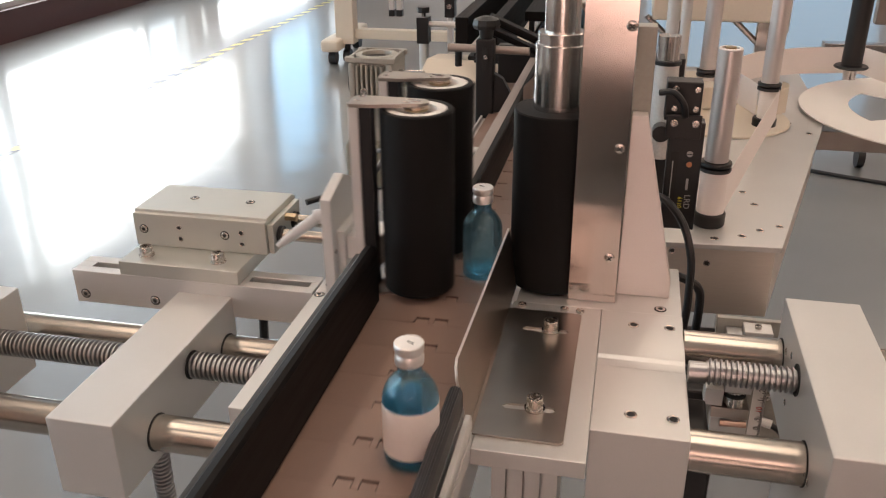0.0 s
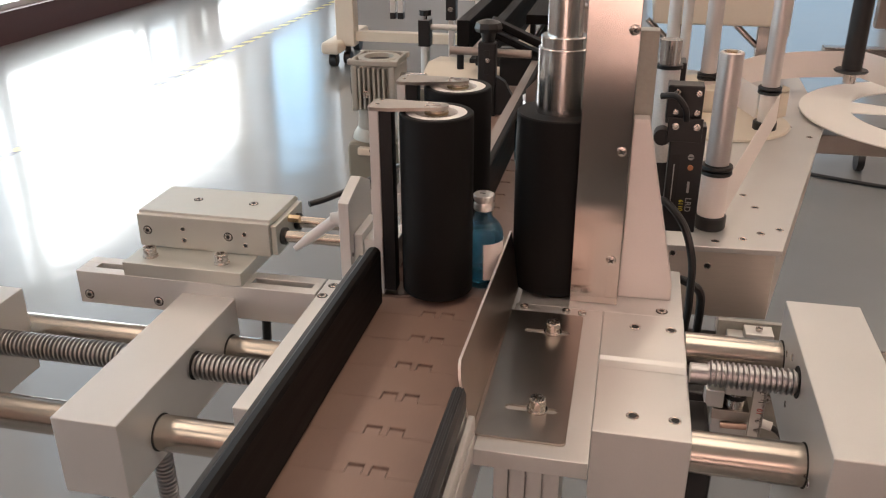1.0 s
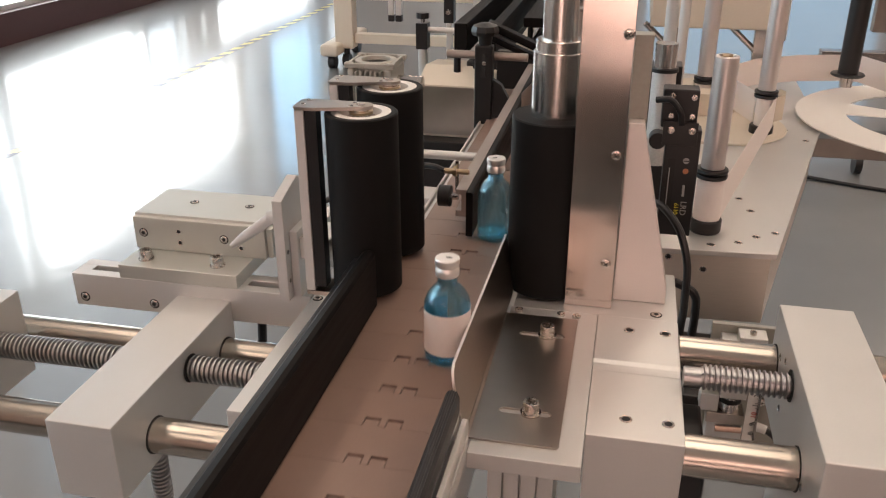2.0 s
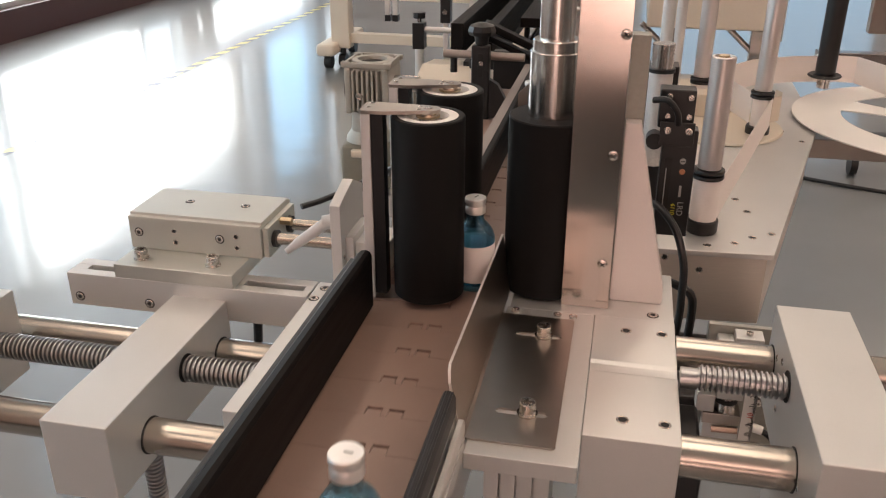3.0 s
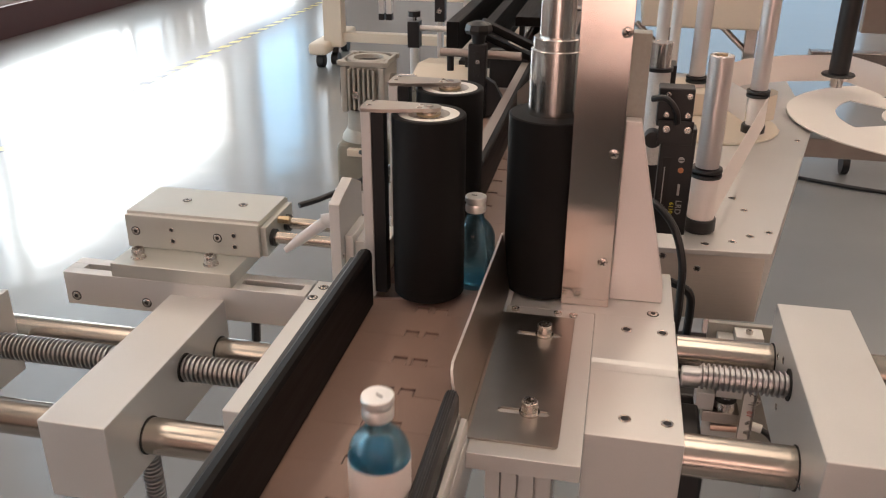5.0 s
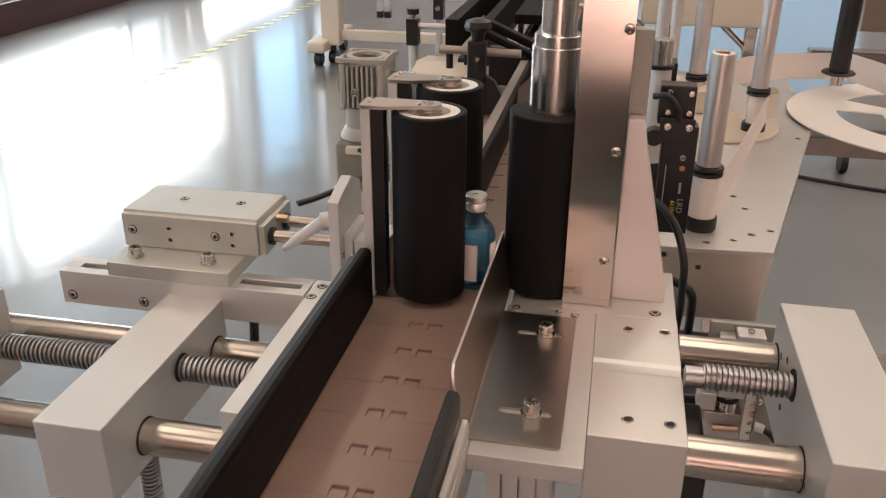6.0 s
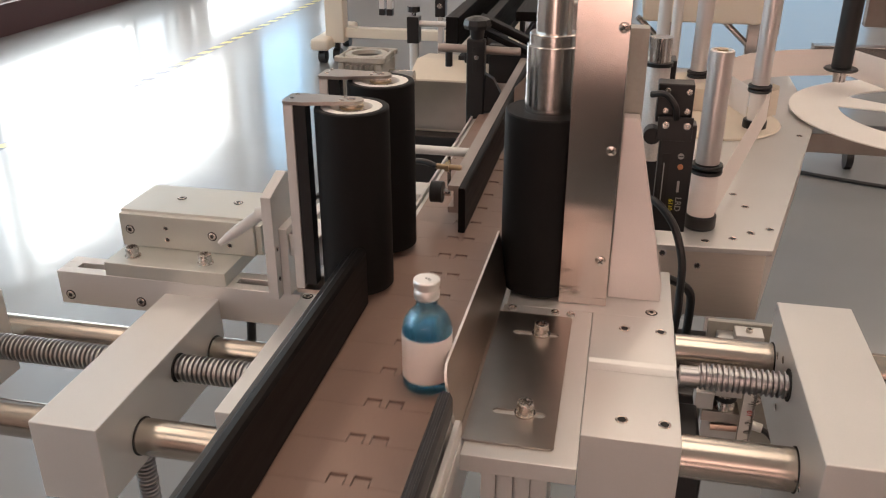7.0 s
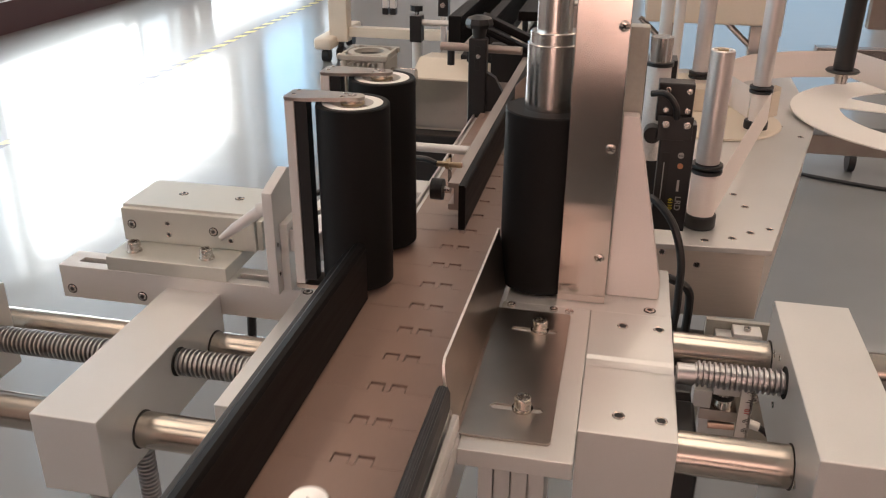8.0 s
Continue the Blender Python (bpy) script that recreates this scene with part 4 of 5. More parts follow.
    part("collar", T((0.167, 0.6, 1.0085), (0.167, 0.6, 1.0125), 0.0155, n=32), BLACK, kn)
    part("cap", T((0.167, 0.6, 1.013), (0.167, 0.6, 1.040), 0.0125, n=32), CHROME_UP, kn)
    part("stand", B(0.150, 0.187, 0.610, 0.640, 0.840, 1.012, bevel=0.001), BLACK, kn)

    # label sensor
    se = thing("label_sensor", 0.18, 0.46, 0.87, "black label edge sensor with screws and printed marks", "sensor")
    y = 0.46
    part("sensor_body", B(0.1665, 0.2005, y, y + 0.020, 0.8660, 0.9800, bevel=0.0012), BLACK, se)
    part("sensor_head", B(0.1600, 0.1945, y + 0.004, y + 0.026, 0.9802, 1.0190, bevel=0.0012), BLACK, se)
    part("head_plate", B(0.1625, 0.1962, y - 0.003, y - 0.0002, 0.9640, 0.9880, bevel=0.0006), BLACK, se)
    for x, z in ((0.1690, 1.0125), (0.1895, 1.0120), (0.1690, 0.9925), (0.1895, 0.9925)):
        cap_screw(se, x, y + 0.004, z, 0.0030, 0.002, up=(0, -1, 0))
    for x, z in ((0.1700, 0.9800), (0.1905, 0.9800)):
        cap_screw(se, x, y - 0.003, z, 0.0036, 0.002, up=(0, -1, 0))
    part("sensor_window", B(0.1705, 0.1780, y - 0.0008, y - 0.0002, 0.892, 0.950), GAP, se)
    part("slot_mark", B(0.1725, 0.1735, y - 0.0012, y - 0.0009, 0.900, 0.940), PRINT_WHT, se)
    part("adjuster", T((0.1885, y - 0.0012, 0.9480), (0.1885, y, 0.9480), 0.0030, n=20), PRINT_WHT, se, "slotted grey adjuster")
    part("adjuster_slot", B(0.1861, 0.1909, y - 0.0016, y - 0.0012, 0.9476, 0.9484), GAP, se)
    part("adjuster", T((0.1890, y - 0.0012, 0.9370), (0.1890, y, 0.9370), 0.0028, n=20), ORANGE, se, "orange adjuster")
    flat = Matrix.Rotation(radians(90), 4, "X") @ Matrix.Rotation(radians(-90), 4, "Z")
    part("maker_mark", B(0.1878, 0.1902, y - 0.0008, y - 0.0002, 0.910, 0.922), PRINT_WHT, se, "plain grey bar mark")
    writing(se, "LRD", 0.0085, pose(0.1905, y - 0.0008, 0.897) @ flat, PRINT_WHT)
    writing(se, "6110", 0.0062, pose(0.1835, y - 0.0008, 0.896) @ flat, PRINT_YEL)
    part("knob", T((0.1585, y + 0.002, 0.966), (0.1585, y + 0.018, 0.966), 0.0085, n=14), BLACK, se)
    se.location.x += 0.0035
    se.location.z += 0.002
    ca = thing("sensor_cable", 0.18, 0.43, 0.85, "thick black sensor cable looping down", "cable")
    bm = bmesh.new()
    path_tube(bm, [(0.160, 0.452, 0.905), (0.172, 0.435, 0.909), (0.190, 0.415, 0.893), (0.2005, 0.404, 0.862), (0.2020, 0.400, 0.830), (0.2020, 0.40, 0.80), (0.197, 0.41, 0.76), (0.17, 0.44, 0.70)], 0.0040)
    part("cable_run", bm, BLACK, ca)
    bm = bmesh.new()
    path_tube(bm, [(0.178, 0.425, 0.834), (0.195, 0.420, 0.832), (0.212, 0.418, 0.823), (0.216, 0.42, 0.80), (0.214, 0.42, 0.74)], 0.0045)
    part("cable_run", bm, BLACK, ca)
    bm = bmesh.new()
    path_tube(bm, [(0.157, 0.455, 1.012), (0.170, 0.449, 1.014), (0.180, 0.446, 1.004), (0.183, 0.450, 0.990)], 0.0032)
    part("head_lead", bm, BLACK, ca)

    # paper web and reel
    wb = thing("label_web", 0.3, 0.75, 0.855, "white label backing web running between the posts", "paper web")
    bm = bmesh.new()

    def band(pts, z0, z1, th=0.0006):
        n = len(pts)
        off = []
        for i, (x, yy) in enumerate(pts):
            a, b = pts[max(i - 1, 0)], pts[min(i + 1, n - 1)]
            d = Vector((b[0] - a[0], b[1] - a[1])).normalized()
            off.append((x - d.y * th, yy + d.x * th))
        prism(bm, list(pts) + off[::-1], z0, z1)
    band([(0.2426, 0.5500), (0.3470, 0.9450)], 0.8560, 0.9010)
    part("web_run", bm, PAPER, wb)
    bm = bmesh.new()
    band([(0.3180, 0.955), (0.285, 1.06), (0.295, 1.13), (0.345, 1.20), (0.420, 1.245), (0.500, 1.265), (0.530, 1.262)], 0.858, 0.905)
    part("web_run", bm, PAPER, wb)
    bm = bmesh.new()
    band([(0.3478, 0.9460), (0.362, 0.962), (0.366, 0.985), (0.358, 1.00)], 0.862, 0.9005)
    part("web_fold", bm, CREAM, wb)
    bm = bmesh.new()
    band([(0.530, 1.262), (0.560, 1.20), (0.600, 1.08), (0.66, 0.90)], 0.858, 0.905)
    part("web_run", bm, PAPER, wb)
    tt = thing("web_disc", 0.27, 1.0, 0.84, "cream plastic disc under the web", "disc")
    bm = bmesh.new()
    lathe(bm, [(0, 0.8402), (0.105, 0.8402), (0.107, 0.8415), (0.105, 0.8440), (0.0, 0.8440)], 56, (0.268, 0.985, 0))
    part("disc", bm, CREAM, tt)
    pr = thing("paper_roll", 0.251, 1.08, 0.844, "cream label roll lying on the disc round a post", "paper roll")
    bm = bmesh.new()
    lathe(bm, [(0.017, 0.8445), (0.0560, 0.8445), (0.0570, 0.8455), (0.0570, 0.8800), (0.0560, 0.8810), (0.017, 0.8810), (0.017, 0.8445)], 56, (0.251, 1.08, 0))
    part("roll", bm, CREAM, pr)
    rl = thing("paper_reel_disc", 0.6415, 1.0633, 0.846, "large white reel flange with spoke windows", "reel")
    bm = bmesh.new()

    def sector(r0, r1, a0, a1, n):
        prism(bm, ring_outline(0, 0, r1, a0, a1, n) + ring_outline(0, 0, r0, a1, a0, n), -0.0010, 0.0010)
    for k in range(4):
        sector(0.020, 0.095, 90 * k, 90 * k + 90, 12)
        sector(0.165, 0.2407, 90 * k, 90 * k + 90, 24)
        sector(0.095, 0.165, 90 * k + 65, 90 * k + 90, 6)
    bmesh.ops.remove_doubles(bm, verts=bm.verts[:], dist=0.00005)
    f = part("flange", bm, WHITE_PL, rl)
    f.matrix_parent_inverse = Matrix()
    f = part("hub", T((0, 0, -0.030), (0, 0, 0.004), 0.032, n=40), SCREW, rl)
    f.matrix_parent_inverse = Matrix()
    st = thing("reel_stand", 0.6415, 1.0633, 0.0, "dark steel reel stand with an arm to the table", "stand")
    part("stand_arm", B(0.405, 0.66, 1.045, 1.085, 0.780, 0.812, bevel=0.002), STEEL_SHEET, st)
    part("bearing_housing", T((0.6415, 1.0633, 0.779), (0.6415, 1.0633, 0.8158), 0.026, n=28), SCREW, st)
    bp = thing("dancer_post", 0.415, 1.445, 0, "black dancer roller hanging from a swing arm", "guide post")
    px, py = 0.0790, -0.2600
    for nm, bm, mt in (("sleeve", T((px, py, 0.8905), (px, py, 1.38), 0.0165, n=32), BLACK),
                       ("stem", T((px, py, 0.8665), (px, py, 0.8853), 0.0105, n=20), STEEL),
                       ("swing_arm", B(-0.015, 0.095, py - 0.02, 0.02, 1.3802, 1.40, bevel=0.002), ALU),
                       ("pivot", T((0, 0, 1.352), (0, 0, 1.3800), 0.014, n=20), STEEL)):
        o = part(nm, bm, mt, bp)
        o.matrix_parent_inverse = Matrix()
    bm = bmesh.new()
    lathe(bm, [(0, 0.8855), (0.026, 0.8855), (0.028, 0.8875), (0.026, 0.8900), (0, 0.8900)], 36, (px, py, 0))
    o = part("collar", bm, BLACK, bp)
    o.matrix_parent_inverse = Matrix()

    # pale cabinet and frame behind
    cb = thing("control_cabinet", 0.3, 1.6, 0.9, "cream painted control box on a steel frame", "cabinet")
    part("box_body", B(0.16, 0.405, 1.42, 1.75, 0.915, 1.35, bevel=0.004), CREAM, cb)
    for x in (0.20, 0.37):
        part("frame_leg", B(x, x + 0.022, 1.46, 1.482, 0.0, 0.9148, bevel=0.001), STEEL, cb)
        part("brace", T((x + 0.011, 1.471, 0.86), (x - 0.05, 1.471, 0.9145), 0.006, n=10), STEEL, cb)
    part("side_rail", B(0.4055, 0.425, 1.43, 1.46, 0.895, 1.35, bevel=0.001), ALU, cb)
    ft = thing("machine_stand", 0.9, 2.4, 0, "grey steel machine frame standing behind", "machine frame")
    part("top_rail", B(0.62, 1.7, 2.05, 2.09, 0.72, 0.76, bevel=0.002), STEEL, ft)
    part("post", B(1.30, 1.33, 2.05, 2.08, 0.0, 0.72, bevel=0.002), STEEL, ft)
    part("post", B(1.6, 1.63, 2.05, 2.08, 0.0, 0.72, bevel=0.002), STEEL, ft)
    part("panel", B(0.75, 1.6, 2.12, 2.15, 0.80, 1.25, bevel=0.003), STEEL_SHEET, ft)
    part("panel_foot", B(0.9, 0.94, 2.10, 2.118, 0.76, 1.0), STEEL, ft)
    cr = thing("trolley_base", 1.2, 3.4, 0, "black castor base under the reel stand", "castor base")
    part("base_bar", B(0.80, 1.9, 3.36, 3.44, 0.12, 0.17, bevel=0.006), BLACK, cr)
    for x in (1.10, 1.75):
        part("castor_fork", B(x - 0.02, x + 0.02, 3.38, 3.42, 0.08, 0.119, bevel=0.003), STEEL, cr)
        part("castor_wheel", T((x - 0.014, 3.36, 0.045), (x + 0.014, 3.36, 0.045), 0.045, n=28), BLACK, cr)
    cf = thing("floor_cable", 0.8, 1.6, 0, "black cable lying on the floor", "cable")
    bm = bmesh.new()
    path_tube(bm, [(0.75, 3.32, 0.008), (0.95, 3.22, 0.008), (1.25, 3.12, 0.008), (1.7, 3.05, 0.008)], 0.008)
    part("cable_run", bm, BLACK, cf)


# ---------- behind the rollers ----------
def build_far():
    ra = thing("far_guide_rail", -0.012, 0.6, ZB, "black guide strip on an aluminium rail over the chain", "guide rail")
    bm = bmesh.new()
    prism(bm, [(-0.0095, 0.903), (-0.0035, 0.903), (-0.0030, 0.906), (-0.0030, 0.9450), (-0.0045, 0.9468), (-0.0095, 0.9468)], 0.3345, 1.9, "y")
    part("guide_strip", bm, BLACK_STRIP, ra)
    bm = bmesh.new()
    prism(bm, [(-0.0215, 0.9180), (-0.0097, 0.9180), (-0.0097, 0.9450), (-0.0215, 0.9450), (-0.0215, 0.9400), (-0.0160, 0.9400), (-0.0160, 0.9240), (-0.0215, 0.9240)], 0.345, 1.9, "y", 0.0004)
    part("rail", bm, RAIL_ALU, ra, "aluminium rail with a slot")
    part("stay_rod", T((-0.104, 0.50, 0.9255), (-0.0245, 0.50, 0.9255), 0.0050, n=16), ALU, ra)
    part("knob", T((-0.043, 0.372, 0.9275), (-0.0315, 0.372, 0.9275), 0.0105, n=20), BLACK, ra, "black plastic clamping knob")
    part("knob_stud", T((-0.0315, 0.372, 0.9275), (-0.0241, 0.372, 0.9275), 0.0035, n=12), STEEL, ra)
    part("stay_post", B(-0.112, -0.096, 0.490, 0.510, 0.80, 0.933, bevel=0.001), BLACK, ra)
    fs = thing("fibre_sensor", -0.03, 0.375, 0.95, "brass fibre sensor tip on a black lead", "sensor")
    part("sensor_clip", B(-0.0298, -0.0262, 0.3838, 0.3852, 0.928, 0.960, bevel=0.0006), SCREW, fs, "steel sensor clip")
    part("fibre_tip", T((-0.040, 0.381, 0.9500), (-0.016, 0.381, 0.9500), 0.0028, n=14), BRASS, fs)
    part("lit_end", T((-0.0160, 0.381, 0.9500), (-0.0150, 0.381, 0.9500), 0.0022, n=14), COPPER, fs, "bare copper fibre end")
    part("nut", T((-0.0310, 0.381, 0.9500), (-0.0275, 0.381, 0.9500), 0.0052, n=6), BRASS, fs)
    bm = bmesh.new()
    path_tube(bm, [(-0.040, 0.381, 0.9500), (-0.055, 0.385, 0.9525), (-0.085, 0.395, 0.946), (-0.105, 0.42, 0.93), (-0.104, 0.486, 0.90)], 0.0030)
    part("fibre_cable", bm, BLACK, fs)

    # black clamp post with cross rod and knob
    cp = thing("rail_clamp", -0.063, 0.75, 0.9, "black clamp upright with a knob and steel cross rod", "clamp")
    part("upright", B(-0.0765, -0.0520, 0.740, 0.756, 0.79, 1.000, bevel=0.002), BLACK, cp)
    part("cross_rod", T((-0.1190, 0.7650, 0.9830), (-0.0076, 0.7650, 0.9815), 0.0056, n=16), RAIL_ALU, cp)
    part("knob_stem", T((-0.064, 0.75, 1.0), (-0.064, 0.75, 1.012), 0.0085, 0.0105, n=16), BLACK, cp)
    bm = bmesh.new()
    lathe(bm, [(0, 1.012), (0.017, 1.013), (0.019, 1.018), (0.017, 1.025), (0.006, 1.029), (0, 1.029)], 9, (-0.064, 0.75, 0))
    part("knob", bm, BLACK, cp)
    part("pin", T((-0.105, 0.765, 0.958), (-0.105, 0.765, 0.9775), 0.005, n=12), BLACK, cp)
    for dz, w in ((0.0, 0.010), (-0.016, 0.008)):
        bm = bmesh.new()
        box(bm, -0.048, 0.048, -0.010, 0.010, -0.5 * w, 0.5 * w, bevel=0.002)
        bm.transform(Matrix.Translation((-0.024, 0.80, 1.000 + dz)) @ Matrix.Rotation(radians(25), 4, "Y") @ Matrix.Rotation(radians(8), 4, "Z"))
        part("arm", bm, BLACK_STRIP, cp)
    bm = bmesh.new()
    prism(bm, [(-0.0518, 0.902), (-0.0225, 0.902), (-0.0225, 0.916), (-0.040, 0.948), (-0.0518, 0.955)], 0.742, 0.754, "y", 0.0006)
    part("wing", bm, BLACK, cp)
    part("slot", B(-0.0675, -0.0605, 0.7386, 0.7398, 0.958, 0.990, bevel=0.0005), GAP, cp)
    part("slot_screw", T((-0.0628, 0.7372, 0.977), (-0.0628, 0.7386, 0.977), 0.0030, n=14), SCREW, cp)
    bt = thing("rail_bracket", 0.0, 0.9, 0.9, "black angle bracket holding the guide rails", "bracket")
    part("cross_plate", B(-0.070, 0.030, 0.895, 0.912, 0.905, 0.962, bevel=0.001), BLACK, bt)
    part("cross_tie", B(-0.13, 0.06, 1.02, 1.05, 0.905, 0.930, bevel=0.001), BLACK, bt)
    dk = thing("deflector_plate", 0.035, 0.4, 0.9, "small bent stainless plate behind the drive roller", "plate")
    bm = bmesh.new()
    prism(bm, [(0.050, 0.8790), (0.064, 0.8790), (0.064, 1.040), (0.0415, 1.0370), (0.0305, 1.0255), (0.0305, 0.990), (0.050, 0.975)], 0.400, 0.4015, "y")
    part("plate", bm, STEEL_SHEET, dk)
    part("foot", B(0.046, 0.068, 0.3402, 0.412, 0.862, 0.8788, bevel=0.0006), ALU, dk)
    rg = thing("far_side_guide", 0.04, 0.9, ZB, "black plastic guide strip opposite the rail", "guide rail")
    part("guide_strip", B(0.0395, 0.0450, 0.415, 1.9, 0.880, 0.932, bevel=0.001), BLACK_STRIP, rg)
    bx = thing("drive_cover", -0.17, 1.0, 0.8, "cream sheet metal cover with a sloping top", "machine cover")
    bm = bmesh.new()
    prism(bm, [(1.0, 0.790), (1.16, 0.790), (1.16, 0.888), (1.07, 0.898), (1.0, 0.8790)], -0.2225, -0.085, "x", 0.0012)
    part("cover", bm, CREAM, bx)
    part("front_panel", B(-0.2215, -0.086, 0.9965, 0.9995, 0.795, 0.8775, bevel=0.0005), STEEL_SHEET, bx, "satin stainless front panel")
    part("base", B(-0.235, -0.08, 0.97, 1.2, 0.62, 0.7895, bevel=0.002), BLACK, bx)

    part("rear_deck", B(-0.232, -0.154, 1.2055, 1.60, 0.838, 0.860, bevel=0.001), STEEL_SHEET, bx, "brownish stainless rear deck")
    gb = thing("gear_motor", -0.225, 0.76, 0.85, "grey cast aluminium worm gearbox with a motor", "gear motor")
    part("gearbox", B(-0.2440, -0.1980, 0.741, 0.800, 0.893, 0.956, bevel=0.004), ALU_PAINT, gb)
    for k in range(6):
        part("fin", B(-0.2425 + 0.0070 * k, -0.2393 + 0.0070 * k, 0.7290, 0.7412, 0.896, 0.953, bevel=0.0008), ALU_PAINT, gb)
    for x in (-0.2535, -0.1995):
        part("side_cheek", B(x, x + 0.0095, 0.730, 0.801, 0.892, 0.957, bevel=0.003), ALU_PAINT, gb)
    part("side_cover", T((-0.2570, 0.767, 0.925), (-0.2537, 0.767, 0.925), 0.027, n=32), BLACK, gb, "dark round side cover")
    bm = bmesh.new()
    outer = [(-0.2530, 0.7325), (-0.1910, 0.7325), (-0.1910, 0.8010), (-0.2530, 0.8010)]
    for (ax, ay), (bx_, by_) in zip(outer, outer[1:] + outer[:1]):
        box(bm, min(ax, bx_) - 0.002, max(ax, bx_) + 0.002, min(ay, by_) - 0.002, max(ay, by_) + 0.002, 0.9572, 0.9640, bevel=0.0008)
    lathe(bm, [(0.0200, 0.9572), (0.0300, 0.9572), (0.0300, 0.9625), (0.0285, 0.9635), (0.0210, 0.9635), (0.0200, 0.9600), (0.0200, 0.9572)], 32, (-0.2220, 0.767, 0))
    part("output_flange", bm, ALU_PAINT, gb)
    for dx in (-0.030, 0.030):
        for dy in (-0.031, 0.029):
            part("corner_boss", B(-0.2220 + dx - 0.006, -0.2220 + dx + 0.006, 0.767 + dy - 0.005, 0.767 + dy + 0.005, 0.9572, 0.9645, bevel=0.0015), ALU_PAINT, gb)
    part("output_bore", T((-0.2220, 0.767, 0.9572), (-0.2220, 0.767, 0.9580), 0.0199, n=28), GAP, gb)
    cap_screw(gb, -0.2310, 0.7288, 0.918, 0.0052, 0.003, up=(0, -1, 0), name="oil_plug")
    bm = bmesh.new()
    lathe(bm, [(0, 0.846), (0.034, 0.846), (0.033, 0.852), (0.026, 0.862), (0.0245, 0.880), (0.0270, 0.8918), (0, 0.8918)], 32, (-0.2300, 0.767, 0))
    part("motor_neck", bm, ALU_PAINT, gb)
    part("motor", B(-0.2660, -0.1960, 0.733, 0.803, 0.772, 0.8458, bevel=0.010, seg=3), OLIVE, gb, "olive grey motor housing")
    part("terminal_box", B(-0.2460, -0.2150, 0.722, 0.7328, 0.830, 0.841, bevel=0.002), CREAM, gb)
    part("shaft_stub", T((-0.1925, 0.767, 0.93), (-0.155, 0.767, 0.93), 0.012, n=20), STEEL, gb)
    part("stand", B(-0.275, -0.07, 0.74, 0.79, 0.735, 0.7698, bevel=0.002), ALU, gb)
    gb.location.z += 0.007

    # further rails and clamps
    r2 = thing("upper_guide_rail", -0.1, 1.5, 0.95, "dark guide rail running to the next machine", "guide rail")
    part("strip", B(-0.152, -0.130, 1.07, 2.6, 0.918, 0.970, bevel=0.001), BLACK_STRIP, r2)
    part("strip", B(-0.098, -0.080, 1.07, 2.6, 0.905, 0.960, bevel=0.001), BLACK_STRIP, r2)
    # dark sheet added to fill the space between the two strips
    part("dark_filler", B(-0.1295, -0.0785, 1.07, 2.6, 0.890, 0.905), GAP, r2)
    r2.location.x -= 0.020
    clamps = thing("rod_clamp", -0.26, 1.19, 0.9, "black rod clamp block with a knob on a white post", "clamp", "rod clamps")
    part("block", B(-0.2680, -0.2460, 1.18, 1.205, 0.900, 0.9480, bevel=0.001), BLACK, clamps)
    part("knob", T((-0.257, 1.192, 0.956), (-0.257, 1.192, 0.966), 0.012, n=9), BLACK, clamps)
    part("stem", T((-0.257, 1.192, 0.948), (-0.257, 1.192, 0.956), 0.004, n=12), STEEL, clamps)
    part("rod", T((-0.246, 1.192, 0.935), (-0.151, 1.192, 0.935), 0.0055, n=14), ALU, clamps)
    part("post", T((-0.257, 1.192, 0.60), (-0.257, 1.192, 0.8998), 0.009, n=16), ALU, clamps)
    clamps.location = (0, 0, 0)
    for ch in clamps.children:
        ch.matrix_parent_inverse = Matrix()
    copy_thing(clamps, pose(0.045, 0.55, -0.01))
    copy_thing(clamps, pose(0.21, 0.30, 0.0))

    fc = thing("far_clamp", 0, 0, 0, "black clamp head on an upright bar over the rails", "clamp", "far clamps")
    part("clamp_head", B(-0.328, -0.303, 1.70, 1.73, 0.858, 1.02, bevel=0.002), BLACK, fc)
    part("clamp_screw", T((-0.3155, 1.695, 0.885), (-0.3155, 1.70, 0.885), 0.006, n=12), SCREW, fc)
    part("clamp_bar", B(-0.322, -0.309, 1.705, 1.725, 0.0, 0.8578, bevel=0.001), ALU, fc)
    hb = thing("twin_bar_leg", 0, 0, 0, "pair of aluminium bars with black end caps", "machine leg")
    for x in (-0.553, -0.531):
        part("bar", B(x, x + 0.015, 2.0, 2.02, 0.822, 1.3, bevel=0.001), ALU, hb)
        part("end_cap", B(x - 0.001, x + 0.016, 1.999, 2.021, 0.804, 0.8218, bevel=0.002), BLACK, hb)
    part("cross_bar", B(-0.56, -0.30, 2.001, 2.019, 1.3002, 1.33), ALU, hb)
    part("support_post", B(-0.31, -0.29, 2.001, 2.019, 0.0, 1.30), ALU, hb)
    # black filler added over the chain between the far rails
    rb = thing("rail_gap_filler", 0, 0, 0, "black filler strip added between the far rails", "guide rail")
    part("filler_strip", B(-0.0790, -0.0225, 1.28, 2.6, 0.930, 0.948, bevel=0.001), BLACK_STRIP, rb)
    for y in (1.35, 2.3):
        part("filler_stay", B(-0.0790, -0.0700, y, y + 0.02, 0.88, 0.930), BLACK, rb)

    # the far machine with its castors
    fm = thing("far_machine", -1.3, 5.0, 0, "aluminium framed machine on black castors", "machine")
    # cream on legs and foot puts the warm light on them into the colour
    for x, y in ((-1.66, 4.9), (-0.55, 4.9)):
        part("leg", B(x - 0.06, x + 0.06, y - 0.05, y + 0.05, 0.12, 1.0, bevel=0.006), CREAM, fm)
        part("castor", T((x - 0.022, y, 0.04), (x + 0.022, y, 0.04), 0.04, n=24), BLACK, fm)
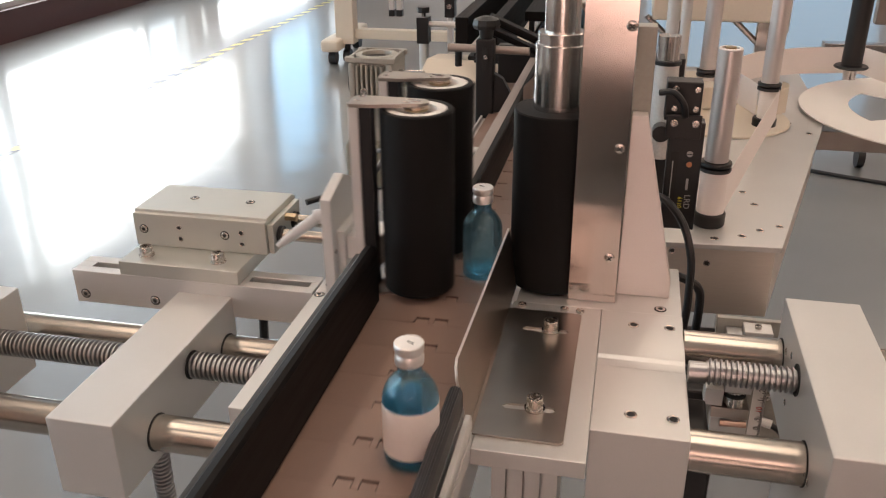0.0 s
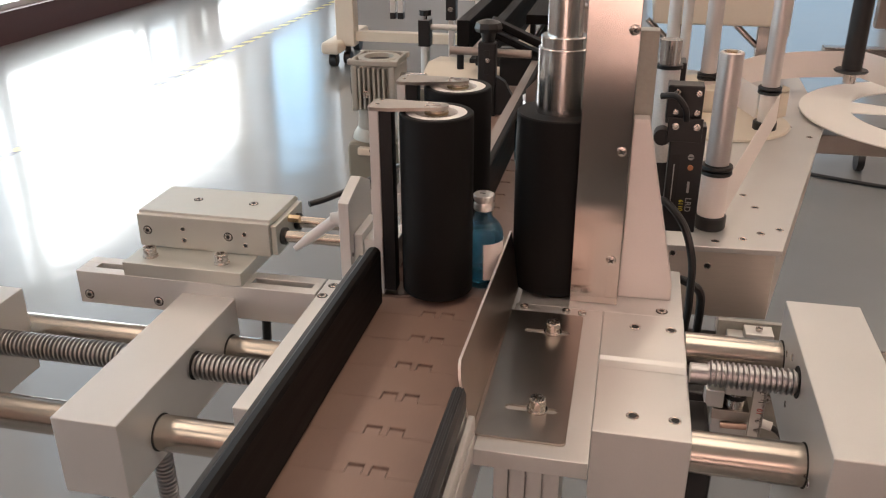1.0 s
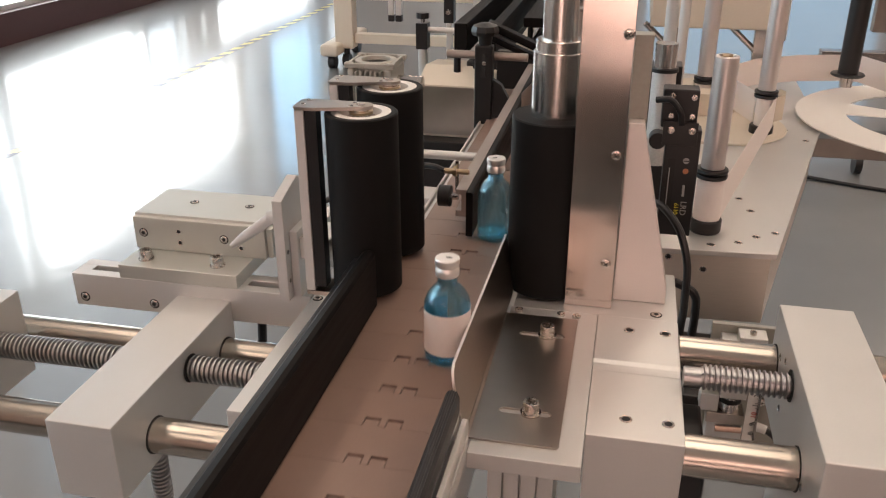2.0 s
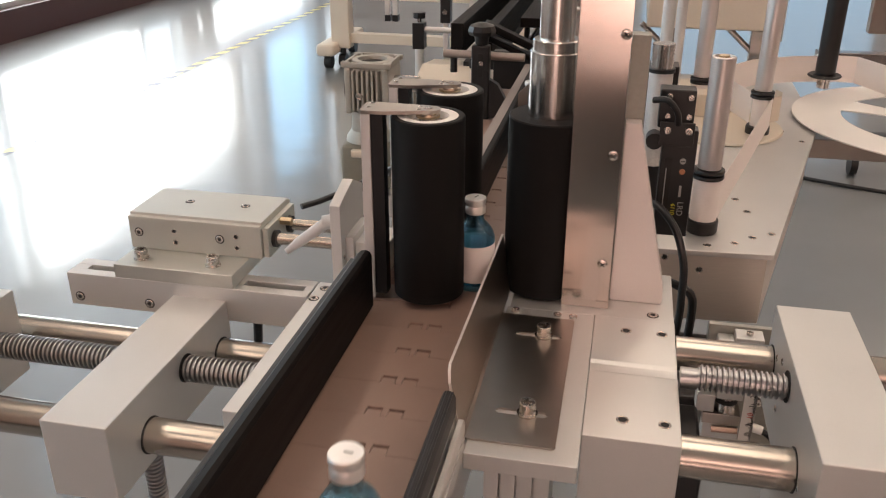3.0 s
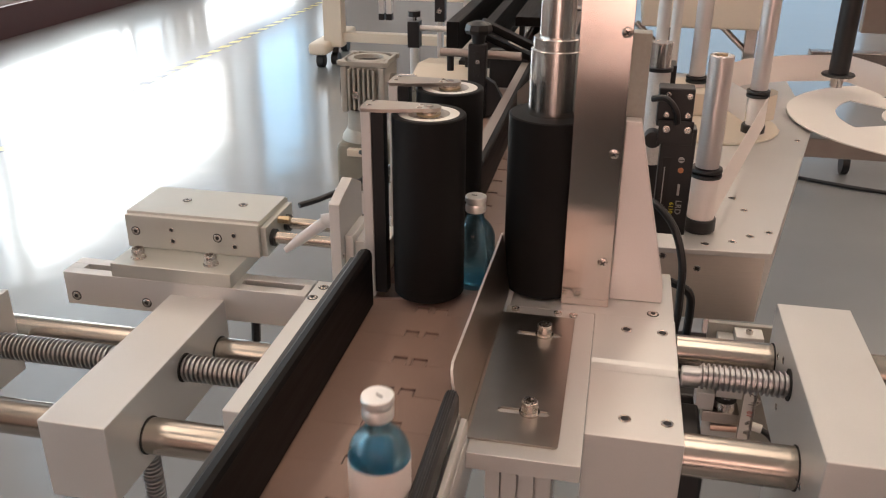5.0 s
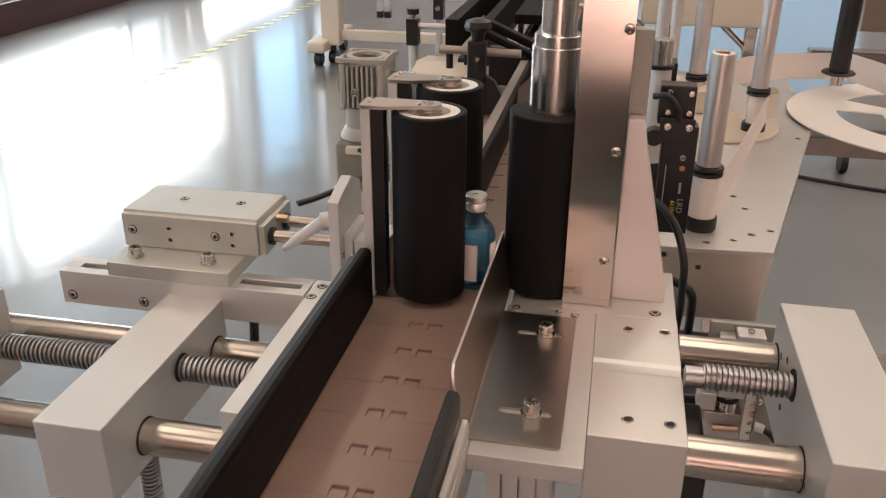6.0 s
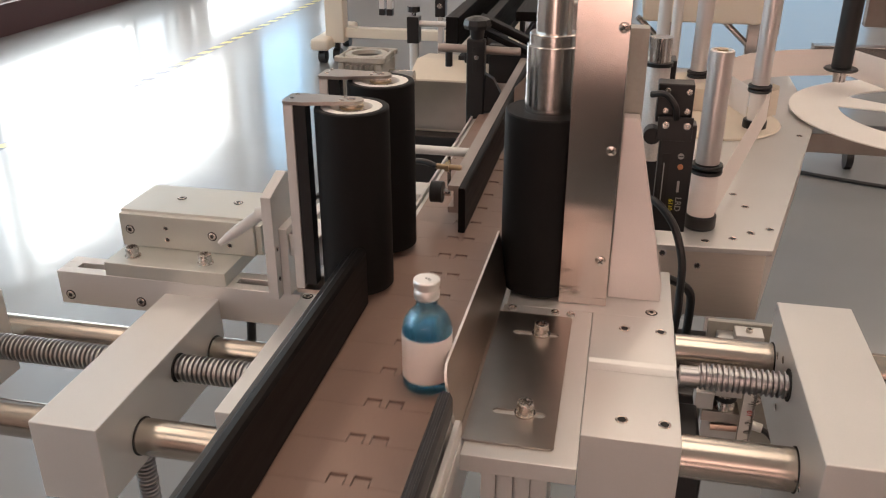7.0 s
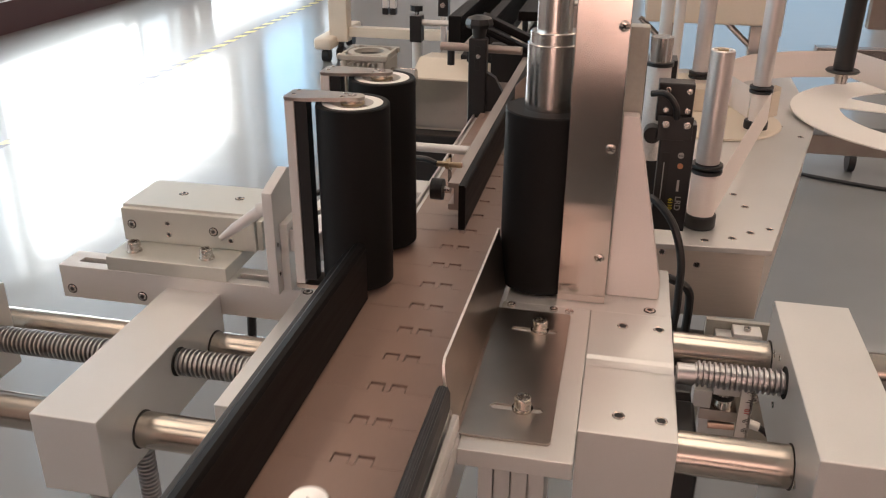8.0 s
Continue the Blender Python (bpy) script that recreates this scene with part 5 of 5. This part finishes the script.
        part("castor_stem", T((x, y, 0.08), (x, y, 0.12), 0.02, n=16), BLACK, fm)
    part("foot", B(-1.79, -1.67, 4.74, 5.4, 0.085, 0.160, bevel=0.022, seg=3), CREAM, fm)
    part("castor", T((-1.752, 4.82, 0.042), (-1.708, 4.82, 0.042), 0.042, n=24), BLACK, fm)
    part("castor", T((-1.752, 5.32, 0.042), (-1.708, 5.32, 0.042), 0.042, n=24), BLACK, fm)
    part("low_beam", B(-1.60, -0.61, 4.88, 4.95, 0.15, 0.21, bevel=0.004), CREAM, fm)
    part("upper_beam", B(-1.60, -0.61, 4.88, 4.95, 0.42, 0.48, bevel=0.004), CREAM, fm)
    part("tray", B(-1.4, -0.4, 5.0, 5.6, 0.75, 0.80, bevel=0.004), ALU, fm)


# ---------- bottles ----------
def bottle_mesh():
    bm = bmesh.new()
    r = 0.0165
    outer = [(0, 0.0012), (0.010, 0.0), (0.0145, 0.0), (r - 0.0004, 0.0014), (r, 0.0035), (r, 0.0425), (r - 0.0004, 0.0455), (r - 0.0016, 0.0492), (r - 0.0038, 0.0530),
             (0.0103, 0.0560), (0.0083, 0.0578), (0.0073, 0.0594), (0.0070, 0.0615), (0.0070, 0.0690)]
    inner = [(0.0058, 0.0690), (0.0058, 0.0625), (0.0068, 0.0590), (0.0090, 0.0550), (0.0116, 0.0520), (0.0138, 0.0480), (0.0147, 0.0445), (0.0149, 0.0415), (0.0149, 0.0060), (0.0135, 0.0042), (0.0, 0.0038)]
    lathe(bm, outer + inner, 44)
    return finish(bm, "glass_body")


def build_bottles():
    glass = bottle_mesh()
    glass.materials.append(GLASS)
    made = []
    for k in range(4):
        b = thing("bottle", 0, 0, 0, "small pale blue glass bottle with a silver screw cap", "bottle", "bottles on the chain")
        g = new("glass_body", glass)
        g.parent = b
        bm = bmesh.new()
        lathe(bm, [(0, 0.0652), (0.0077, 0.0652), (0.0082, 0.0657), (0.0084, 0.0668), (0.0085, 0.0700), (0.0080, 0.0713), (0.0077, 0.0722), (0.0079, 0.0730),
                   (0.0085, 0.0741), (0.0087, 0.0752), (0.0087, 0.0777), (0.0083, 0.0784), (0.0, 0.0786)], 40)
        c = part("screw_cap", bm, CAP, b, "silver aluminium screw cap")
        c.matrix_parent_inverse = Matrix()
        bm = bmesh.new()
        lathe(bm, [(0.0, 0.0039), (0.0132, 0.0043), (0.0146, 0.0061), (0.0148, 0.0076), (0.0120, 0.0066), (0.0, 0.0058)], 40)
        s2 = part("thick_base", bm, GLASS_BASE, b, "thick bright blue glass base")
        s2.matrix_parent_inverse = Matrix()
        bm = bmesh.new()
        box(bm, -0.0003, 0.0003, -0.001, 0.0035, 0.0785, 0.0789)
        s = part("cap_nick", bm, GAP, c)
        s.matrix_parent_inverse = Matrix()
        made.append(b)
    labels = []
    for k in range(4):
        bm = bmesh.new()
        out = ring_outline(0, 0, 0.01668, -160, 160, 44)
        inn = ring_outline(0, 0, 0.01655, 160, -160, 44)
        prism(bm, out + inn, 0.0085, 0.0405)
        lb = thing("bottle_label", 0, 0, 0, "blank white paper wrap label", "label", "bottle labels")
        p = part("paper_wrap", bm, PAPER, lb)
        p.matrix_parent_inverse = Matrix()
        labels.append(lb)
    return made, labels


CAP = surface("silver_cap", (0.86, 0.83, 0.80), 0.34, 0.75, 0.05, 300, blotch=0.06, blotch_scale=40)

build_hall()
chain = build_conveyor()
build_left()
carriage, rollers = build_carriage()
build_right()
build_labeller()
build_far()
bottles, labels = build_bottles()


# ---------- what moves ----------
SPEED = 0.2164
HOLD = (0.0185, 0.2435)
TURN = (0, 60, 120, 28)
LANE = (0.0195, 0.0175, 0.0165, 0.0165)


def ease(t, t0, t1):
    k = min(1.0, max(0.0, (t - t0) / (t1 - t0)))
    return k * k * (3 - 2 * k)


def carriage_x(t):
    """Open, then pressed against the bottle, and open again, three times."""
    shut, opened = -0.0140, -0.0690
    k = ease(t, -0.20, 0.09) * (1 - ease(t, 1.40, 1.93))
    k += ease(t, 2.20, 2.50) * (1 - ease(t, 3.55, 4.06))
    k += ease(t, 4.60, 4.92) * (1 - ease(t, 6.14, 6.66))
    return opened + (shut - opened) * k


def bottle_at(t, arrive, leave, lane):
    """On the chain at its speed but for the time when the rollers hold it."""
    if t < arrive:
        y = HOLD[1] + SPEED * (arrive - t)
    elif t < leave:
        y = HOLD[1]
    else:
        y = HOLD[1] - SPEED * (t - leave)
    k = ease(t, arrive - 0.15, arrive + 0.02) * (1 - ease(t, leave, leave + 0.35))
    return lane + (HOLD[0] - lane) * k, y


def spin_at(t, holds, rate):
    return sum(rate * min(max(t - a, 0.0), b - a) for a, b in holds)


def motions():
    times = [i / 10 for i in range(81)]
    walk(chain, [(0.0, pose(0, SPEED * 8.0 + 0.001, ZB)), (8.0, pose(0, 0.001, ZB))])
    walk(carriage, [(t, pose(carriage_x(t), 0, 0)) for t in times])
    holds = [(-1.0, -0.5), (0.05, 1.40), (2.47, 3.62), (4.88, 6.22)]
    for ob, y, z in rollers:
        walk(ob, [(t, pose(0, y, z, 0, 0, -spin_at(t, holds, 260))) for t in times])
    swing = [(0.0, 0), (0.3, 0), (0.4, -5), (0.5, -14), (0.6, -19), (0.7, -21), (0.8, -19), (0.9, -9), (1.0, 0), (1.1, 1), (1.3, 0), (2.85, 0), (3.0, -7), (3.1, -7), (3.2, -1), (3.3, 0), (5.25, 0), (5.45, -16), (5.6, -20), (5.75, -4), (5.85, 0), (8.0, 0)]
    walk(bpy.data.objects["dancer_post"], [(t, pose(0.415, 1.445, 0, 0, 0, a)) for t, a in swing])
    turn = [(0.0, 0), (0.3, 0), (0.5, -14), (0.8, -40), (1.1, -52), (1.3, -54), (2.8, -54), (3.1, -75), (3.4, -92), (5.2, -92), (5.5, -120), (5.9, -150), (8.0, -150)]
    walk(bpy.data.objects["paper_reel_disc"], [(t, pose(0.6415, 1.0633, 0.846, 0, 0, a - 40)) for t, a in turn])
    walk(drive, [(t, pose(0.0725, 0.2965, 0.8815, 0, 0, -240 * t)) for t in times])
    stops = [(-2.6, -1.100), (0.05, 1.455), (2.47, 3.67), (4.86, 6.29)]
    for k, (a, b) in enumerate(stops):
        rows, tags = [], []
        for t in times:
            x, y = bottle_at(t, a, b, LANE[k])
            ang = spin_at(t, [(a, b)], 400) + TURN[k]
            rows.append((t, pose(x, y, ZB + 0.0002, 0, 0, ang)))
            # the label waits behind the drive roller and slides on to the bottle as it is pressed
            m = ease(t, a + 0.34, a + 0.46)
            wx, wy = 0.125, 0.345 + 0.036 * (k - 1)
            tags.append((t, pose(wx + (x - wx) * m, wy + (y - wy) * m, ZB + 0.0002, 0, 0, ang)))
        walk(bottles[k], rows)
        walk(labels[k], tags)


drive = bpy.data.objects["drive_roller"]
motions()
